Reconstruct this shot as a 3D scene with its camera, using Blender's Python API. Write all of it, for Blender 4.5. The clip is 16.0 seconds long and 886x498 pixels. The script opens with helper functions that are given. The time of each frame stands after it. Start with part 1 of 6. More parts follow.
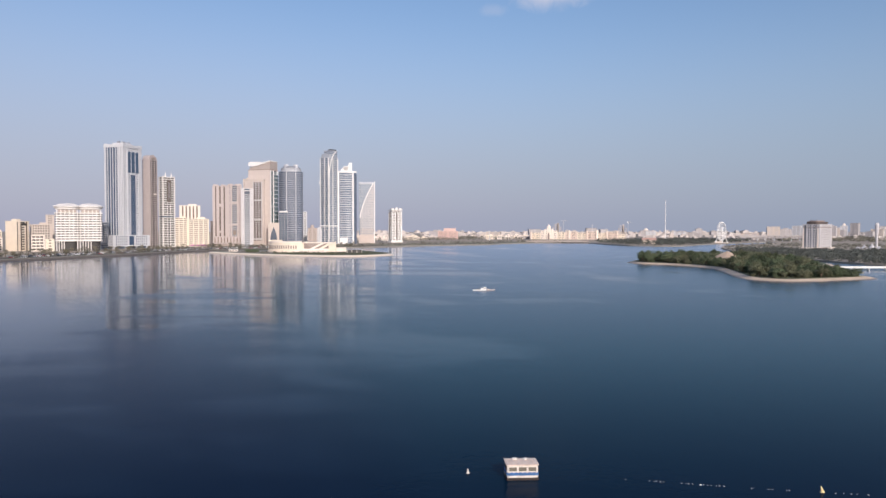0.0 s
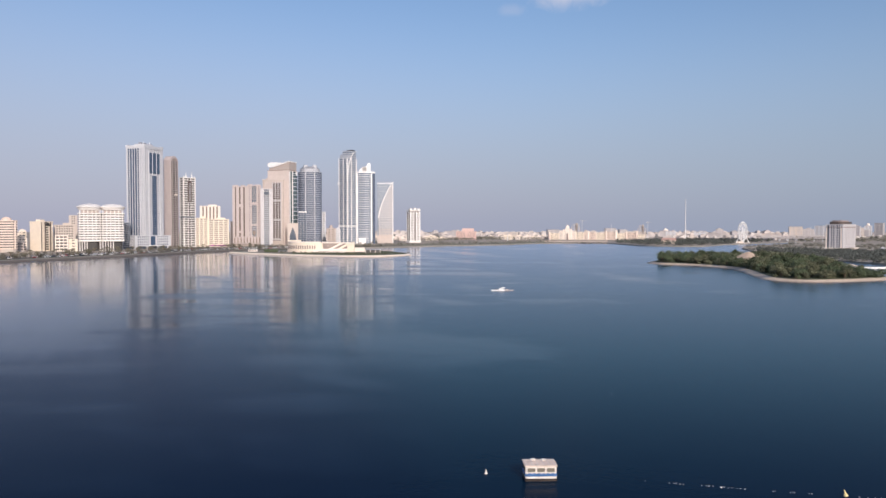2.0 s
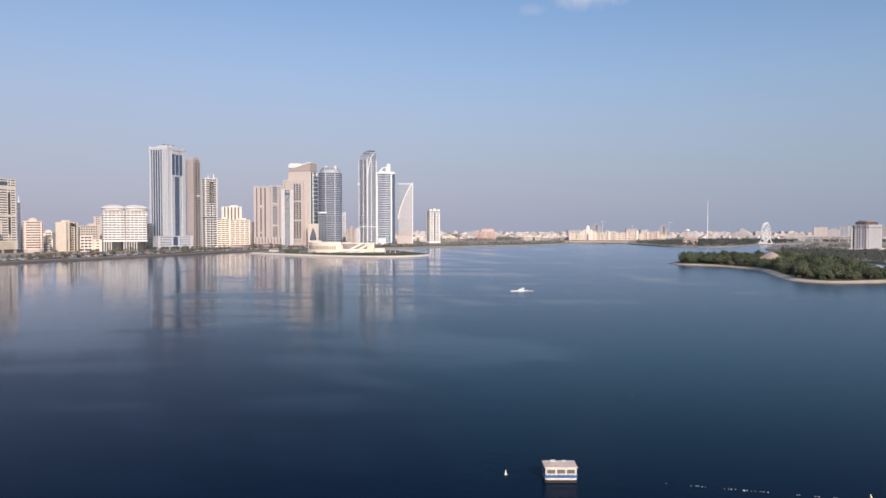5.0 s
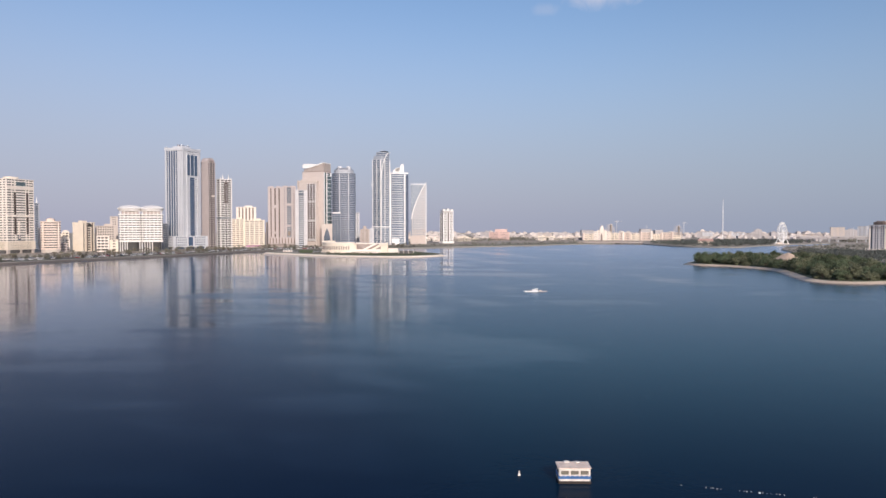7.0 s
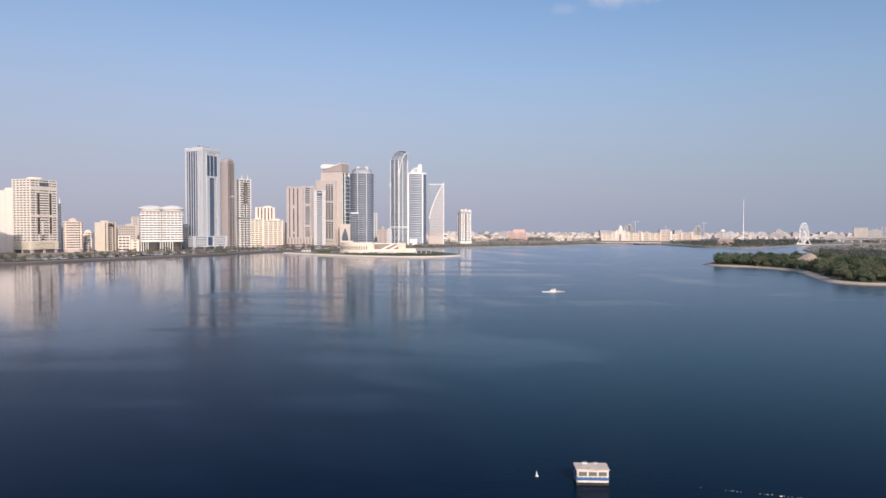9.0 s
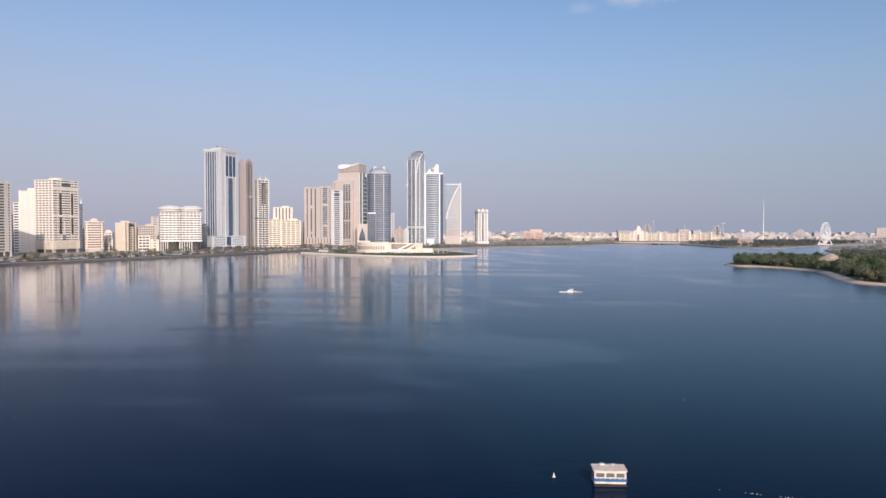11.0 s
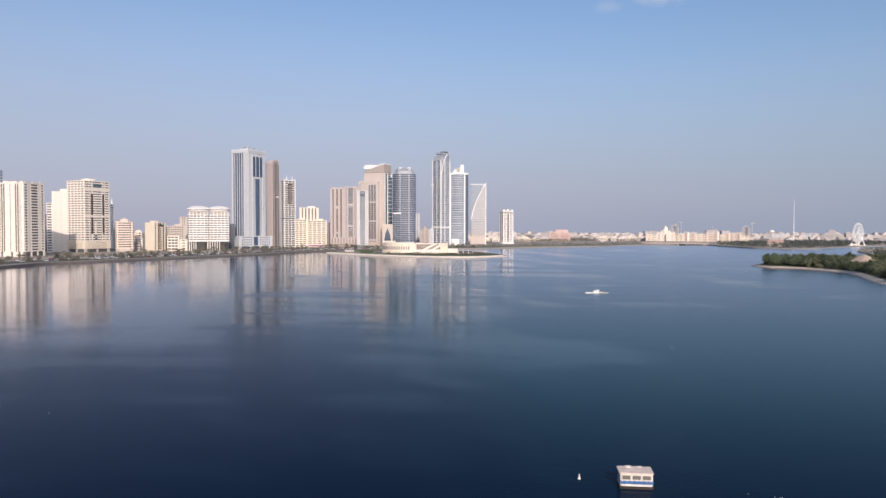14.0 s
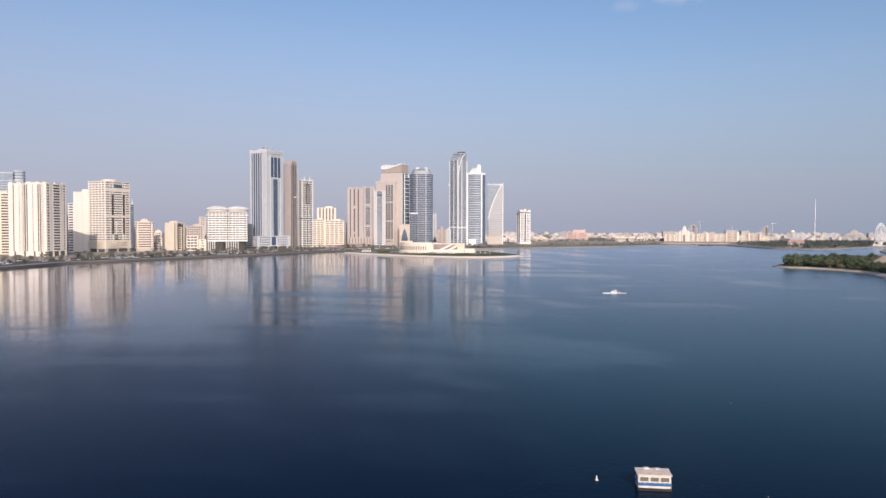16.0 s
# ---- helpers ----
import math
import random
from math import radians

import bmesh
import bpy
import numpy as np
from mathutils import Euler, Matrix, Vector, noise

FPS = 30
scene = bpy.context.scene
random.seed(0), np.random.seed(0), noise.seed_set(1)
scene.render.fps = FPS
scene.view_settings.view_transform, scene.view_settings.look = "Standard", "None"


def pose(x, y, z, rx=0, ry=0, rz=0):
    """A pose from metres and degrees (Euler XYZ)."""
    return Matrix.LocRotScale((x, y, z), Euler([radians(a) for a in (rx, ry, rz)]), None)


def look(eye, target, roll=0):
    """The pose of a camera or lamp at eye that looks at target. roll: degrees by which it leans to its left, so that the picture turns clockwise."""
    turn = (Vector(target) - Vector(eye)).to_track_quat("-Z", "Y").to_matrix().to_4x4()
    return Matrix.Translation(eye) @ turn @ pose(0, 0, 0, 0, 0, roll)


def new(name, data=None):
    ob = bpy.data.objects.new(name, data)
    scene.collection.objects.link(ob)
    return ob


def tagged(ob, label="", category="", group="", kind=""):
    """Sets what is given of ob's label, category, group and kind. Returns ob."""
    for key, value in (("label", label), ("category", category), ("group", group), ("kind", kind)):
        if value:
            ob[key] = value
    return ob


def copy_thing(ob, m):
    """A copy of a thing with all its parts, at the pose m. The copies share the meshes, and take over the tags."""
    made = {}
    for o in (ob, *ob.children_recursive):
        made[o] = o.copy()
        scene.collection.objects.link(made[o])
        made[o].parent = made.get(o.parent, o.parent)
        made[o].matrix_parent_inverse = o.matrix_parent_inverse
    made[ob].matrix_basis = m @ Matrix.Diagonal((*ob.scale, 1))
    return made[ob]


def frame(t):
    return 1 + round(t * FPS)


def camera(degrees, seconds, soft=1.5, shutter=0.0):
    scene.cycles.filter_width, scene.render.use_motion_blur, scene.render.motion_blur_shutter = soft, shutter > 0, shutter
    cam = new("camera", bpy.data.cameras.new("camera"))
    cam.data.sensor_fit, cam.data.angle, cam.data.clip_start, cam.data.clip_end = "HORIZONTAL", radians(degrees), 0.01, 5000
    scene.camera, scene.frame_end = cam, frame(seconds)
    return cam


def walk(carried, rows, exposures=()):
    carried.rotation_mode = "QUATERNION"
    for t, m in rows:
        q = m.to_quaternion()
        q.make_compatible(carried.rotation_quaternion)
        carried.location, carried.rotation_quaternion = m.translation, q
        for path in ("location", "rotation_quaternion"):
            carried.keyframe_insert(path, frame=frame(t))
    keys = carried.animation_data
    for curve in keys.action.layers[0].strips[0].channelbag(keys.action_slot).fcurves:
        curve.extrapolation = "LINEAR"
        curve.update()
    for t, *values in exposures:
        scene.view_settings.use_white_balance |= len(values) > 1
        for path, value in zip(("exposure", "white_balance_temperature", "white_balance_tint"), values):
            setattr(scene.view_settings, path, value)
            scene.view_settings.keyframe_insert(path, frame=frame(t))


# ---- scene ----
cam = camera(62.9, 16.0, soft=1.5)
EYE = 33.0
# seconds, turn to the left, pitch, roll: a hovering camera that only turns
ROWS = [
    (0.0, 0.000, -1.715, 0.030), (0.5, 0.400, -1.712, 0.026), (1.0, 0.760, -1.710, 0.021),
    (1.5, 1.115, -1.708, 0.017), (2.0, 1.440, -1.701, 0.010), (2.5, 1.730, -1.693, 0.003),
    (3.0, 2.000, -1.681, -0.004), (3.5, 2.258, -1.677, -0.008), (4.0, 2.512, -1.668, -0.008),
    (6.5, 3.756, -1.656, -0.009), (7.0, 4.055, -1.644, -0.006), (7.5, 4.390, -1.639, -0.001),
    (8.0, 4.745, -1.635, 0.005), (8.5, 5.100, -1.631, 0.013), (9.0, 5.452, -1.632, 0.022),
    (11.5, 7.125, -1.631, 0.032), (12.0, 7.458, -1.626, 0.041), (12.5, 7.785, -1.620, 0.049),
    (13.0, 8.117, -1.619, 0.057), (13.5, 8.443, -1.616, 0.061), (14.0, 8.775, -1.618, 0.065),
    (14.5, 9.100, -1.619, 0.067), (15.0, 9.430, -1.618, 0.069), (15.5, 9.765, -1.615, 0.071),
    (16.0, 10.115, -1.614, 0.074),
]
walk(cam, [(t, pose(0, 0, EYE, 90 + pitch, -roll, yaw)) for t, yaw, pitch, roll in ROWS],
     exposures=[(0.0, 0.0, 6150, 12), (16.0, 0.0, 6150, 12)])

# ---- sky and sun ----
SUN_AZ, SUN_EL = 160.0, 26.0      # compass-like angle from +y towards +x, height above the horizon
world = bpy.data.worlds.new("world")
scene.world = world
world.use_nodes = True
wn, wl = world.node_tree.nodes, world.node_tree.links
wn.clear()
sky = wn.new("ShaderNodeTexSky")
sky.sky_type, sky.sun_disc = "NISHITA", False
sky.sun_elevation, sky.sun_rotation = radians(SUN_EL), radians(SUN_AZ)
sky.altitude, sky.air_density, sky.dust_density, sky.ozone_density = 30.0, 1.0, 2.0, 2.5
back = wn.new("ShaderNodeBackground")
back.inputs["Strength"].default_value = 0.131
wout = wn.new("ShaderNodeOutputWorld")
# a grey-mauve layer of hazy air low over the horizon, and thin high cloud
geo = wn.new("ShaderNodeTexCoord")
sep = wn.new("ShaderNodeSeparateXYZ")
wl.new(geo.outputs["Generated"], sep.inputs[0])
low = wn.new("ShaderNodeMapRange")
low.interpolation_type = "SMOOTHERSTEP"
low.inputs["From Min"].default_value, low.inputs["From Max"].default_value = -0.02, 0.36
low.inputs["To Min"].default_value, low.inputs["To Max"].default_value = 0.86, 0.0
wl.new(sep.outputs["Z"], low.inputs["Value"])
deepen = wn.new("ShaderNodeMapRange")        # and reaches higher in the west
deepen.inputs["From Min"].default_value, deepen.inputs["From Max"].default_value = -0.75, 0.10
deepen.inputs["To Min"].default_value, deepen.inputs["To Max"].default_value = 0.44, 0.36
wl.new(sep.outputs["X"], deepen.inputs["Value"])
wl.new(deepen.outputs[0], low.inputs["From Max"])
haze = wn.new("ShaderNodeMixRGB")
side = wn.new("ShaderNodeMapRange")          # the haze is thicker and duller to the east
side.inputs["From Min"].default_value, side.inputs["From Max"].default_value = -0.25, 0.60
wl.new(sep.outputs["X"], side.inputs["Value"])
tone = wn.new("ShaderNodeMixRGB")
tone.inputs["Color1"].default_value, tone.inputs["Color2"].default_value = (3.40, 3.36, 4.08, 1), (2.50, 2.86, 3.58, 1)
wl.new(side.outputs[0], tone.inputs["Fac"])
wl.new(tone.outputs[0], haze.inputs["Color2"])
wl.new(low.outputs[0], haze.inputs["Fac"])
wl.new(sky.outputs[0], haze.inputs["Color1"])
puff = wn.new("ShaderNodeTexNoise")
puff.inputs["Scale"].default_value, puff.inputs["Detail"].default_value, puff.inputs["Distortion"].default_value = 34.0, 6.0, 0.4
wl.new(geo.outputs["Generated"], puff.inputs["Vector"])


def tuft(azimuth, height, reach, flat):
    """How thick a small flat cloud is in a direction: full at its middle, ragged and thin at its rim."""
    a, e = radians(azimuth), radians(height)
    away = wn.new("ShaderNodeVectorMath")
    away.operation = "SUBTRACT"
    away.inputs[1].default_value = (math.sin(a) * math.cos(e), math.cos(a) * math.cos(e), math.sin(e))
    wl.new(geo.outputs["Generated"], away.inputs[0])
    squash = wn.new("ShaderNodeVectorMath")
    squash.operation = "MULTIPLY"
    squash.inputs[1].default_value = (1.0, 1.0, flat)
    wl.new(away.outputs[0], squash.inputs[0])
    far = wn.new("ShaderNodeVectorMath")
    far.operation = "LENGTH"
    wl.new(squash.outputs[0], far.inputs[0])
    rag = wn.new("ShaderNodeMath")
    rag.operation = "MULTIPLY_ADD"
    rag.inputs[1].default_value = -1.3 * reach
    wl.new(puff.outputs[0], rag.inputs[0])
    wl.new(far.outputs["Value"], rag.inputs[2])
    fade = wn.new("ShaderNodeMapRange")
    fade.interpolation_type = "SMOOTHSTEP"
    fade.inputs["From Min"].default_value, fade.inputs["From Max"].default_value = reach * 0.45, -reach * 0.45
    wl.new(rag.outputs[0], fade.inputs["Value"])
    return fade


big, small = tuft(8.6, 17.7, 0.056, 2.4), tuft(3.9, 16.45, 0.020, 2.2)
faint = wn.new("ShaderNodeMath")
faint.operation = "MULTIPLY"
faint.inputs[1].default_value = 0.25
wl.new(small.outputs[0], faint.inputs[0])
veil = wn.new("ShaderNodeMath")
veil.operation = "MAXIMUM"
wl.new(big.outputs[0], veil.inputs[0])
wl.new(faint.outputs[0], veil.inputs[1])
cloud = wn.new("ShaderNodeMixRGB")
cloud.inputs["Color2"].default_value = (4.2, 4.4, 5.2, 1)
wl.new(veil.outputs[0], cloud.inputs["Fac"])
wl.new(haze.outputs[0], cloud.inputs["Color1"])
wl.new(cloud.outputs[0], back.inputs["Color"])
wl.new(back.outputs[0], wout.inputs[0])

lamp = bpy.data.lights.new("sun", "SUN")
lamp.energy, lamp.angle, lamp.color = 3.6, radians(0.6), (1.0, 0.835, 0.68)
sun = new("sun", lamp)
to_sun = Vector((math.sin(radians(SUN_AZ)) * math.cos(radians(SUN_EL)), math.cos(radians(SUN_AZ)) * math.cos(radians(SUN_EL)), math.sin(radians(SUN_EL))))
sun.matrix_world = look(to_sun * 300, (0, 0, 0))


# ---- materials ----
def surface(name, colour, rough=0.7, metal=0.0, vary=0.12, coarse=0.15, fine=2.0, bump=0.15, each=0.0, spec=0.5):
    """A worn surface: stains at one scale, grain at another, and some difference from piece to piece."""
    m = bpy.data.materials.new(name)
    m.use_nodes = True
    n, l = m.node_tree.nodes, m.node_tree.links
    b = n["Principled BSDF"]
    b.inputs["Metallic"].default_value = metal
    b.inputs["Specular IOR Level"].default_value = spec
    tc = n.new("ShaderNodeTexCoord")
    a = n.new("ShaderNodeTexNoise")
    a.inputs["Scale"].default_value, a.inputs["Detail"].default_value = coarse, 5.0
    g = n.new("ShaderNodeTexNoise")
    g.inputs["Scale"].default_value, g.inputs["Detail"].default_value = fine, 4.0
    add = n.new("ShaderNodeMath")
    add.operation = "ADD"
    l.new(tc.outputs["Object"], a.inputs["Vector"])
    l.new(tc.outputs["Object"], g.inputs["Vector"])
    l.new(a.outputs[0], add.inputs[0])
    l.new(g.outputs[0], add.inputs[1])
    total = add
    if each:
        oi = n.new("ShaderNodeObjectInfo")
        k = n.new("ShaderNodeMath")
        k.operation = "MULTIPLY_ADD"
        k.inputs[1].default_value = each
        l.new(oi.outputs["Random"], k.inputs[0])
        l.new(add.outputs[0], k.inputs[2])
        total = k
    mr = n.new("ShaderNodeMapRange")
    mr.inputs["From Min"].default_value, mr.inputs["From Max"].default_value = 0.6, 1.4 + each
    l.new(total.outputs[0], mr.inputs["Value"])
    mix = n.new("ShaderNodeMixRGB")
    mix.inputs["Color1"].default_value = (*[max(0, c * (1 - vary)) for c in colour], 1)
    mix.inputs["Color2"].default_value = (*[min(1, c * (1 + vary)) for c in colour], 1)
    l.new(mr.outputs[0], mix.inputs["Fac"])
    l.new(mix.outputs[0], b.inputs["Base Color"])
    rr = n.new("ShaderNodeMapRange")
    rr.inputs["To Min"].default_value, rr.inputs["To Max"].default_value = max(0.02, rough * 0.85), min(1, rough * 1.15)
    l.new(g.outputs[0], rr.inputs["Value"])
    l.new(rr.outputs[0], b.inputs["Roughness"])
    if bump:
        bp = n.new("ShaderNodeBump")
        bp.inputs["Strength"].default_value, bp.inputs["Distance"].default_value = bump, 0.05
        l.new(g.outputs[0], bp.inputs["Height"])
        l.new(bp.outputs[0], b.inputs["Normal"])
    return m


WHITE = surface("white_render", (0.80, 0.715, 0.64), each=0.15)
PEARL = surface("pearl_render", (0.80, 0.73, 0.66), each=0.15)
PLAIN = surface("chalk_white_render", (0.74, 0.715, 0.69), each=0.15)
# near-black that stands in for shade inside balconies and recesses
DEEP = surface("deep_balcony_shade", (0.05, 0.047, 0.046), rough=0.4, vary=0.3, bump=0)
UMBER = surface("umber_glass", (0.11, 0.085, 0.075), rough=0.25, vary=0.35, coarse=0.3, fine=0.6, bump=0.0, spec=0.6)
WETSAND = surface("wet_sand", (0.17, 0.125, 0.10), rough=0.45, coarse=0.1, fine=0.9, vary=0.25)
BLUSH = surface("blush_render", (0.56, 0.49, 0.455), each=0.12)
OYSTER = surface("oyster_panel", (0.55, 0.535, 0.55), rough=0.5, each=0.12)
PEACH = surface("peach_render", (0.68, 0.565, 0.495), each=0.15)
ROSE = surface("rose_render", (0.62, 0.45, 0.41), each=0.12)
ROSEGREY = surface("rose_grey_panel", (0.50, 0.465, 0.465), rough=0.5, each=0.12)
NAVY = surface("navy_glass", (0.062, 0.088, 0.13), rough=0.14, vary=0.35, coarse=0.3, fine=0.6, bump=0.0, spec=0.9)
CREAM = surface("cream_render", (0.76, 0.67, 0.56), each=0.15)
SAND = surface("sand_render", (0.54, 0.475, 0.43), each=0.15)
PINK = surface("pink_render", (0.44, 0.385, 0.375), each=0.12)
TAN = surface("tan_stone", (0.42, 0.36, 0.33), each=0.12)
BROWN = surface("brown_stone", (0.26, 0.21, 0.19), each=0.12)
PALE = surface("pale_grey_panel", (0.56, 0.57, 0.60), rough=0.45, each=0.12)
SILVER = surface("silver_panel", (0.36, 0.385, 0.44), rough=0.42, each=0.12)
GREY = surface("grey_panel", (0.30, 0.32, 0.37), rough=0.4, each=0.12)
TRIM = surface("white_metal", (0.80, 0.79, 0.78), rough=0.35, vary=0.05)
STEEL = surface("grey_steel", (0.35, 0.36, 0.38), rough=0.4, metal=0.6)
DARK = surface("dark_metal", (0.05, 0.05, 0.055), rough=0.5)
BLUEGLASS = surface("blue_glass", (0.055, 0.088, 0.15), rough=0.12, vary=0.35, coarse=0.3, fine=0.6, bump=0.0, spec=1.0)
# DARKGLASS, SHADEGLASS, BRONZE and BROWN are lightened to carry the distance haze
DARKGLASS = surface("dark_glass", (0.085, 0.105, 0.14), rough=0.12, vary=0.35, coarse=0.3, fine=0.6, bump=0.0, spec=0.9)
GREENGLASS = surface("green_glass", (0.09, 0.122, 0.135), rough=0.12, vary=0.35, coarse=0.3, fine=0.6, bump=0.0, spec=0.9)
SHADEGLASS = surface("shaded_window", (0.12, 0.115, 0.115), rough=0.2, vary=0.4, coarse=0.3, fine=0.6, bump=0.0, spec=0.6)
BRONZE = surface("bronze_glass", (0.19, 0.15, 0.125), rough=0.2, vary=0.35, coarse=0.3, fine=0.6, bump=0.0, spec=0.7)
ASPHALT = surface("asphalt", (0.09, 0.087, 0.086), rough=0.9, fine=0.8, coarse=0.05)
PAVING = surface("promenade_paving", (0.27, 0.25, 0.23), rough=0.85, coarse=0.05, fine=0.8)
STONE = surface("quay_stone", (0.13, 0.115, 0.11), rough=0.9, coarse=0.3, fine=1.5, bump=0.5)
BEACH = surface("beach_sand", (0.56, 0.46, 0.36), rough=0.95, coarse=0.06, fine=0.7, vary=0.18, bump=0.4)
TURF = surface("turf", (0.075, 0.088, 0.045), rough=0.95, coarse=0.06, fine=0.9, vary=0.45, bump=0.6)
DRYTURF = surface("dusty_turf", (0.19, 0.185, 0.13), rough=0.95, coarse=0.03, fine=0.3, vary=0.4, bump=0.4)
EARTH = surface("dry_ground", (0.32, 0.28, 0.23), rough=0.95, coarse=0.012, fine=0.15, vary=0.35, bump=0.3)
BARK = surface("bark", (0.13, 0.095, 0.07), rough=0.95)
LEAF = surface("tree_leaves", (0.088, 0.113, 0.064), rough=0.75, vary=0.5, coarse=0.4, fine=1.5, each=0.9, bump=0, spec=0.2)
OLIVE = surface("olive_leaves", (0.122, 0.128, 0.078), rough=0.75, vary=0.45, coarse=0.4, fine=1.5, each=0.9, bump=0, spec=0.2)
FARLEAF = surface("mangrove_leaves", (0.108, 0.118, 0.108), rough=0.85, vary=0.3, coarse=0.05, fine=0.4, bump=0, spec=0.15)
# wall grey with the distance haze put into its colour
HAZED = surface("hazed_render", (0.44, 0.415, 0.42), vary=0.2, each=0.8)
# navy glass made paler to hold the haze before the tower
HAZEGLASS = surface("haze_blue_glass", (0.098, 0.12, 0.17), rough=0.14, vary=0.35, coarse=0.3, fine=0.6, bump=0.0, spec=0.9)
MIDGLASS = surface("steel_blue_glass", (0.095, 0.14, 0.21), rough=0.13, vary=0.3, coarse=0.3, fine=0.6, bump=0.0, spec=0.9)
SKYGLASS = surface("pale_blue_glass", (0.28, 0.33, 0.40), rough=0.15, vary=0.25, coarse=0.3, fine=0.6, bump=0.0, spec=0.9)
# dusty leaf greens, lightened further to put distance haze into them
PALELEAF = surface("dusty_hazed_leaves", (0.18, 0.175, 0.145), rough=0.85, vary=0.3, coarse=0.05, fine=0.4, bump=0, spec=0.15)
PALMLEAF = surface("palm_fronds", (0.165, 0.15, 0.11), rough=0.7, vary=0.3, each=0.5, bump=0, spec=0.2)
BLUEPAINT = surface("blue_paint", (0.035, 0.12, 0.31), rough=0.6, coarse=1.4, fine=8.0, vary=0.45)
HUTWHITE = surface("weathered_white_paint", (0.71, 0.655, 0.60), rough=0.7, coarse=1.4, fine=9.0, vary=0.3)
ROOFPINK = surface("faded_roof_sheet", (0.72, 0.59, 0.50), rough=0.75, coarse=1.6, fine=7.0, vary=0.34)
RUST = surface("wet_rusty_hull", (0.03, 0.02, 0.016), rough=0.5, coarse=1.5, fine=8.0, vary=0.5)
WINDOWGREY = surface("dusty_window", (0.17, 0.155, 0.125), rough=0.25, coarse=1.0, fine=5.0, vary=0.3)
YELLOW = surface("yellow_buoy_plastic", (0.78, 0.63, 0.30), rough=0.45, coarse=2, fine=9)
ORANGE = surface("red_roof_tiles", (0.46, 0.31, 0.28), rough=0.8)
CLADDING = surface("deck_paint", (0.60, 0.60, 0.60), rough=0.5)
CARS = [surface("car_" + n, c, rough=0.3, vary=0.04, spec=0.7) for n, c in
        (("white", (0.78, 0.78, 0.78)), ("silver", (0.5, 0.51, 0.53)), ("black", (0.03, 0.03, 0.035)), ("red", (0.35, 0.03, 0.03)))]
RUBBER = surface("tyre_rubber", (0.025, 0.025, 0.025), rough=0.9)


def water_material():
    """Dark water whose gloss is calm in slicks and rippled by light wind between them."""
    m = bpy.data.materials.new("lagoon_water")
    m.use_nodes = True
    n, l = m.node_tree.nodes, m.node_tree.links
    n.remove(n["Principled BSDF"])
    tc = n.new("ShaderNodeTexCoord")
    turn = n.new("ShaderNodeMapping")
    turn.inputs["Rotation"].default_value = (0, 0, radians(66))
    l.new(tc.outputs["Object"], turn.inputs[0])
    wind = n.new("ShaderNodeMapping")
    wind.inputs["Scale"].default_value = (0.0042, 0.024, 1.0)
    l.new(turn.outputs[0], wind.inputs[0])
    patch = n.new("ShaderNodeTexNoise")
    patch.inputs["Scale"].default_value, patch.inputs["Detail"].default_value, patch.inputs["Distortion"].default_value = 1.0, 5.0, 0.8
    l.new(wind.outputs[0], patch.inputs["Vector"])
    broad = n.new("ShaderNodeTexNoise")
    broad.inputs["Scale"].default_value, broad.inputs["Detail"].default_value = 0.004, 2.0
    l.new(tc.outputs["Object"], broad.inputs["Vector"])
    sep = n.new("ShaderNodeSeparateXYZ")
    l.new(tc.outputs["Object"], sep.inputs[0])
    lee = n.new("ShaderNodeMapRange")            # sheltered under the western shore
    lee.inputs["From Min"].default_value, lee.inputs["From Max"].default_value = -260.0, 110.0
    lee.inputs["To Min"].default_value, lee.inputs["To Max"].default_value = -0.42, 0.12
    l.new(sep.outputs["X"], lee.inputs["Value"])
    s1 = n.new("ShaderNodeMath")
    s1.operation = "ADD"
    l.new(patch.outputs[0], s1.inputs[0])
    l.new(lee.outputs[0], s1.inputs[1])
    s2 = n.new("ShaderNodeMath")
    s2.operation = "MULTIPLY_ADD"
    s2.inputs[1].default_value = 0.5
    l.new(broad.outputs[0], s2.inputs[0])
    l.new(s1.outputs[0], s2.inputs[2])
    gusts = n.new("ShaderNodeMapping")           # short gusts that break the slicks
    gusts.inputs["Scale"].default_value = (0.0085, 0.028, 1.0)
    l.new(tc.outputs["Object"], gusts.inputs[0])
    gust = n.new("ShaderNodeTexNoise")
    gust.inputs["Scale"].default_value, gust.inputs["Detail"].default_value, gust.inputs["Distortion"].default_value = 1.0, 3.5, 1.3
    l.new(gusts.outputs[0], gust.inputs["Vector"])
    s3 = n.new("ShaderNodeMath")
    s3.operation = "MULTIPLY_ADD"
    s3.inputs[1].default_value = 1.0
    l.new(gust.outputs[0], s3.inputs[0])
    l.new(s2.outputs[0], s3.inputs[2])
    inshore = n.new("ShaderNodeMapRange")        # the breeze comes in over the nearest water
    inshore.interpolation_type = "SMOOTHSTEP"
    inshore.inputs["From Min"].default_value, inshore.inputs["From Max"].default_value = 260.0, 90.0
    inshore.inputs["To Max"].default_value = 0.15
    l.new(sep.outputs["Y"], inshore.inputs["Value"])
    s4 = n.new("ShaderNodeMath")
    s4.operation = "ADD"
    l.new(s3.outputs[0], s4.inputs[0])
    l.new(inshore.outputs[0], s4.inputs[1])
    rr = n.new("ShaderNodeMapRange")
    rr.interpolation_type = "SMOOTHSTEP"
    rr.inputs["From Min"].default_value, rr.inputs["From Max"].default_value = 0.98, 1.26
    rr.inputs["To Min"].default_value, rr.inputs["To Max"].default_value = 0.10, 0.22
    l.new(s4.outputs[0], rr.inputs["Value"])
    rip = n.new("ShaderNodeTexNoise")
    rip.inputs["Scale"].default_value, rip.inputs["Detail"].default_value = 0.9, 4.0
    l.new(tc.outputs["Object"], rip.inputs["Vector"])
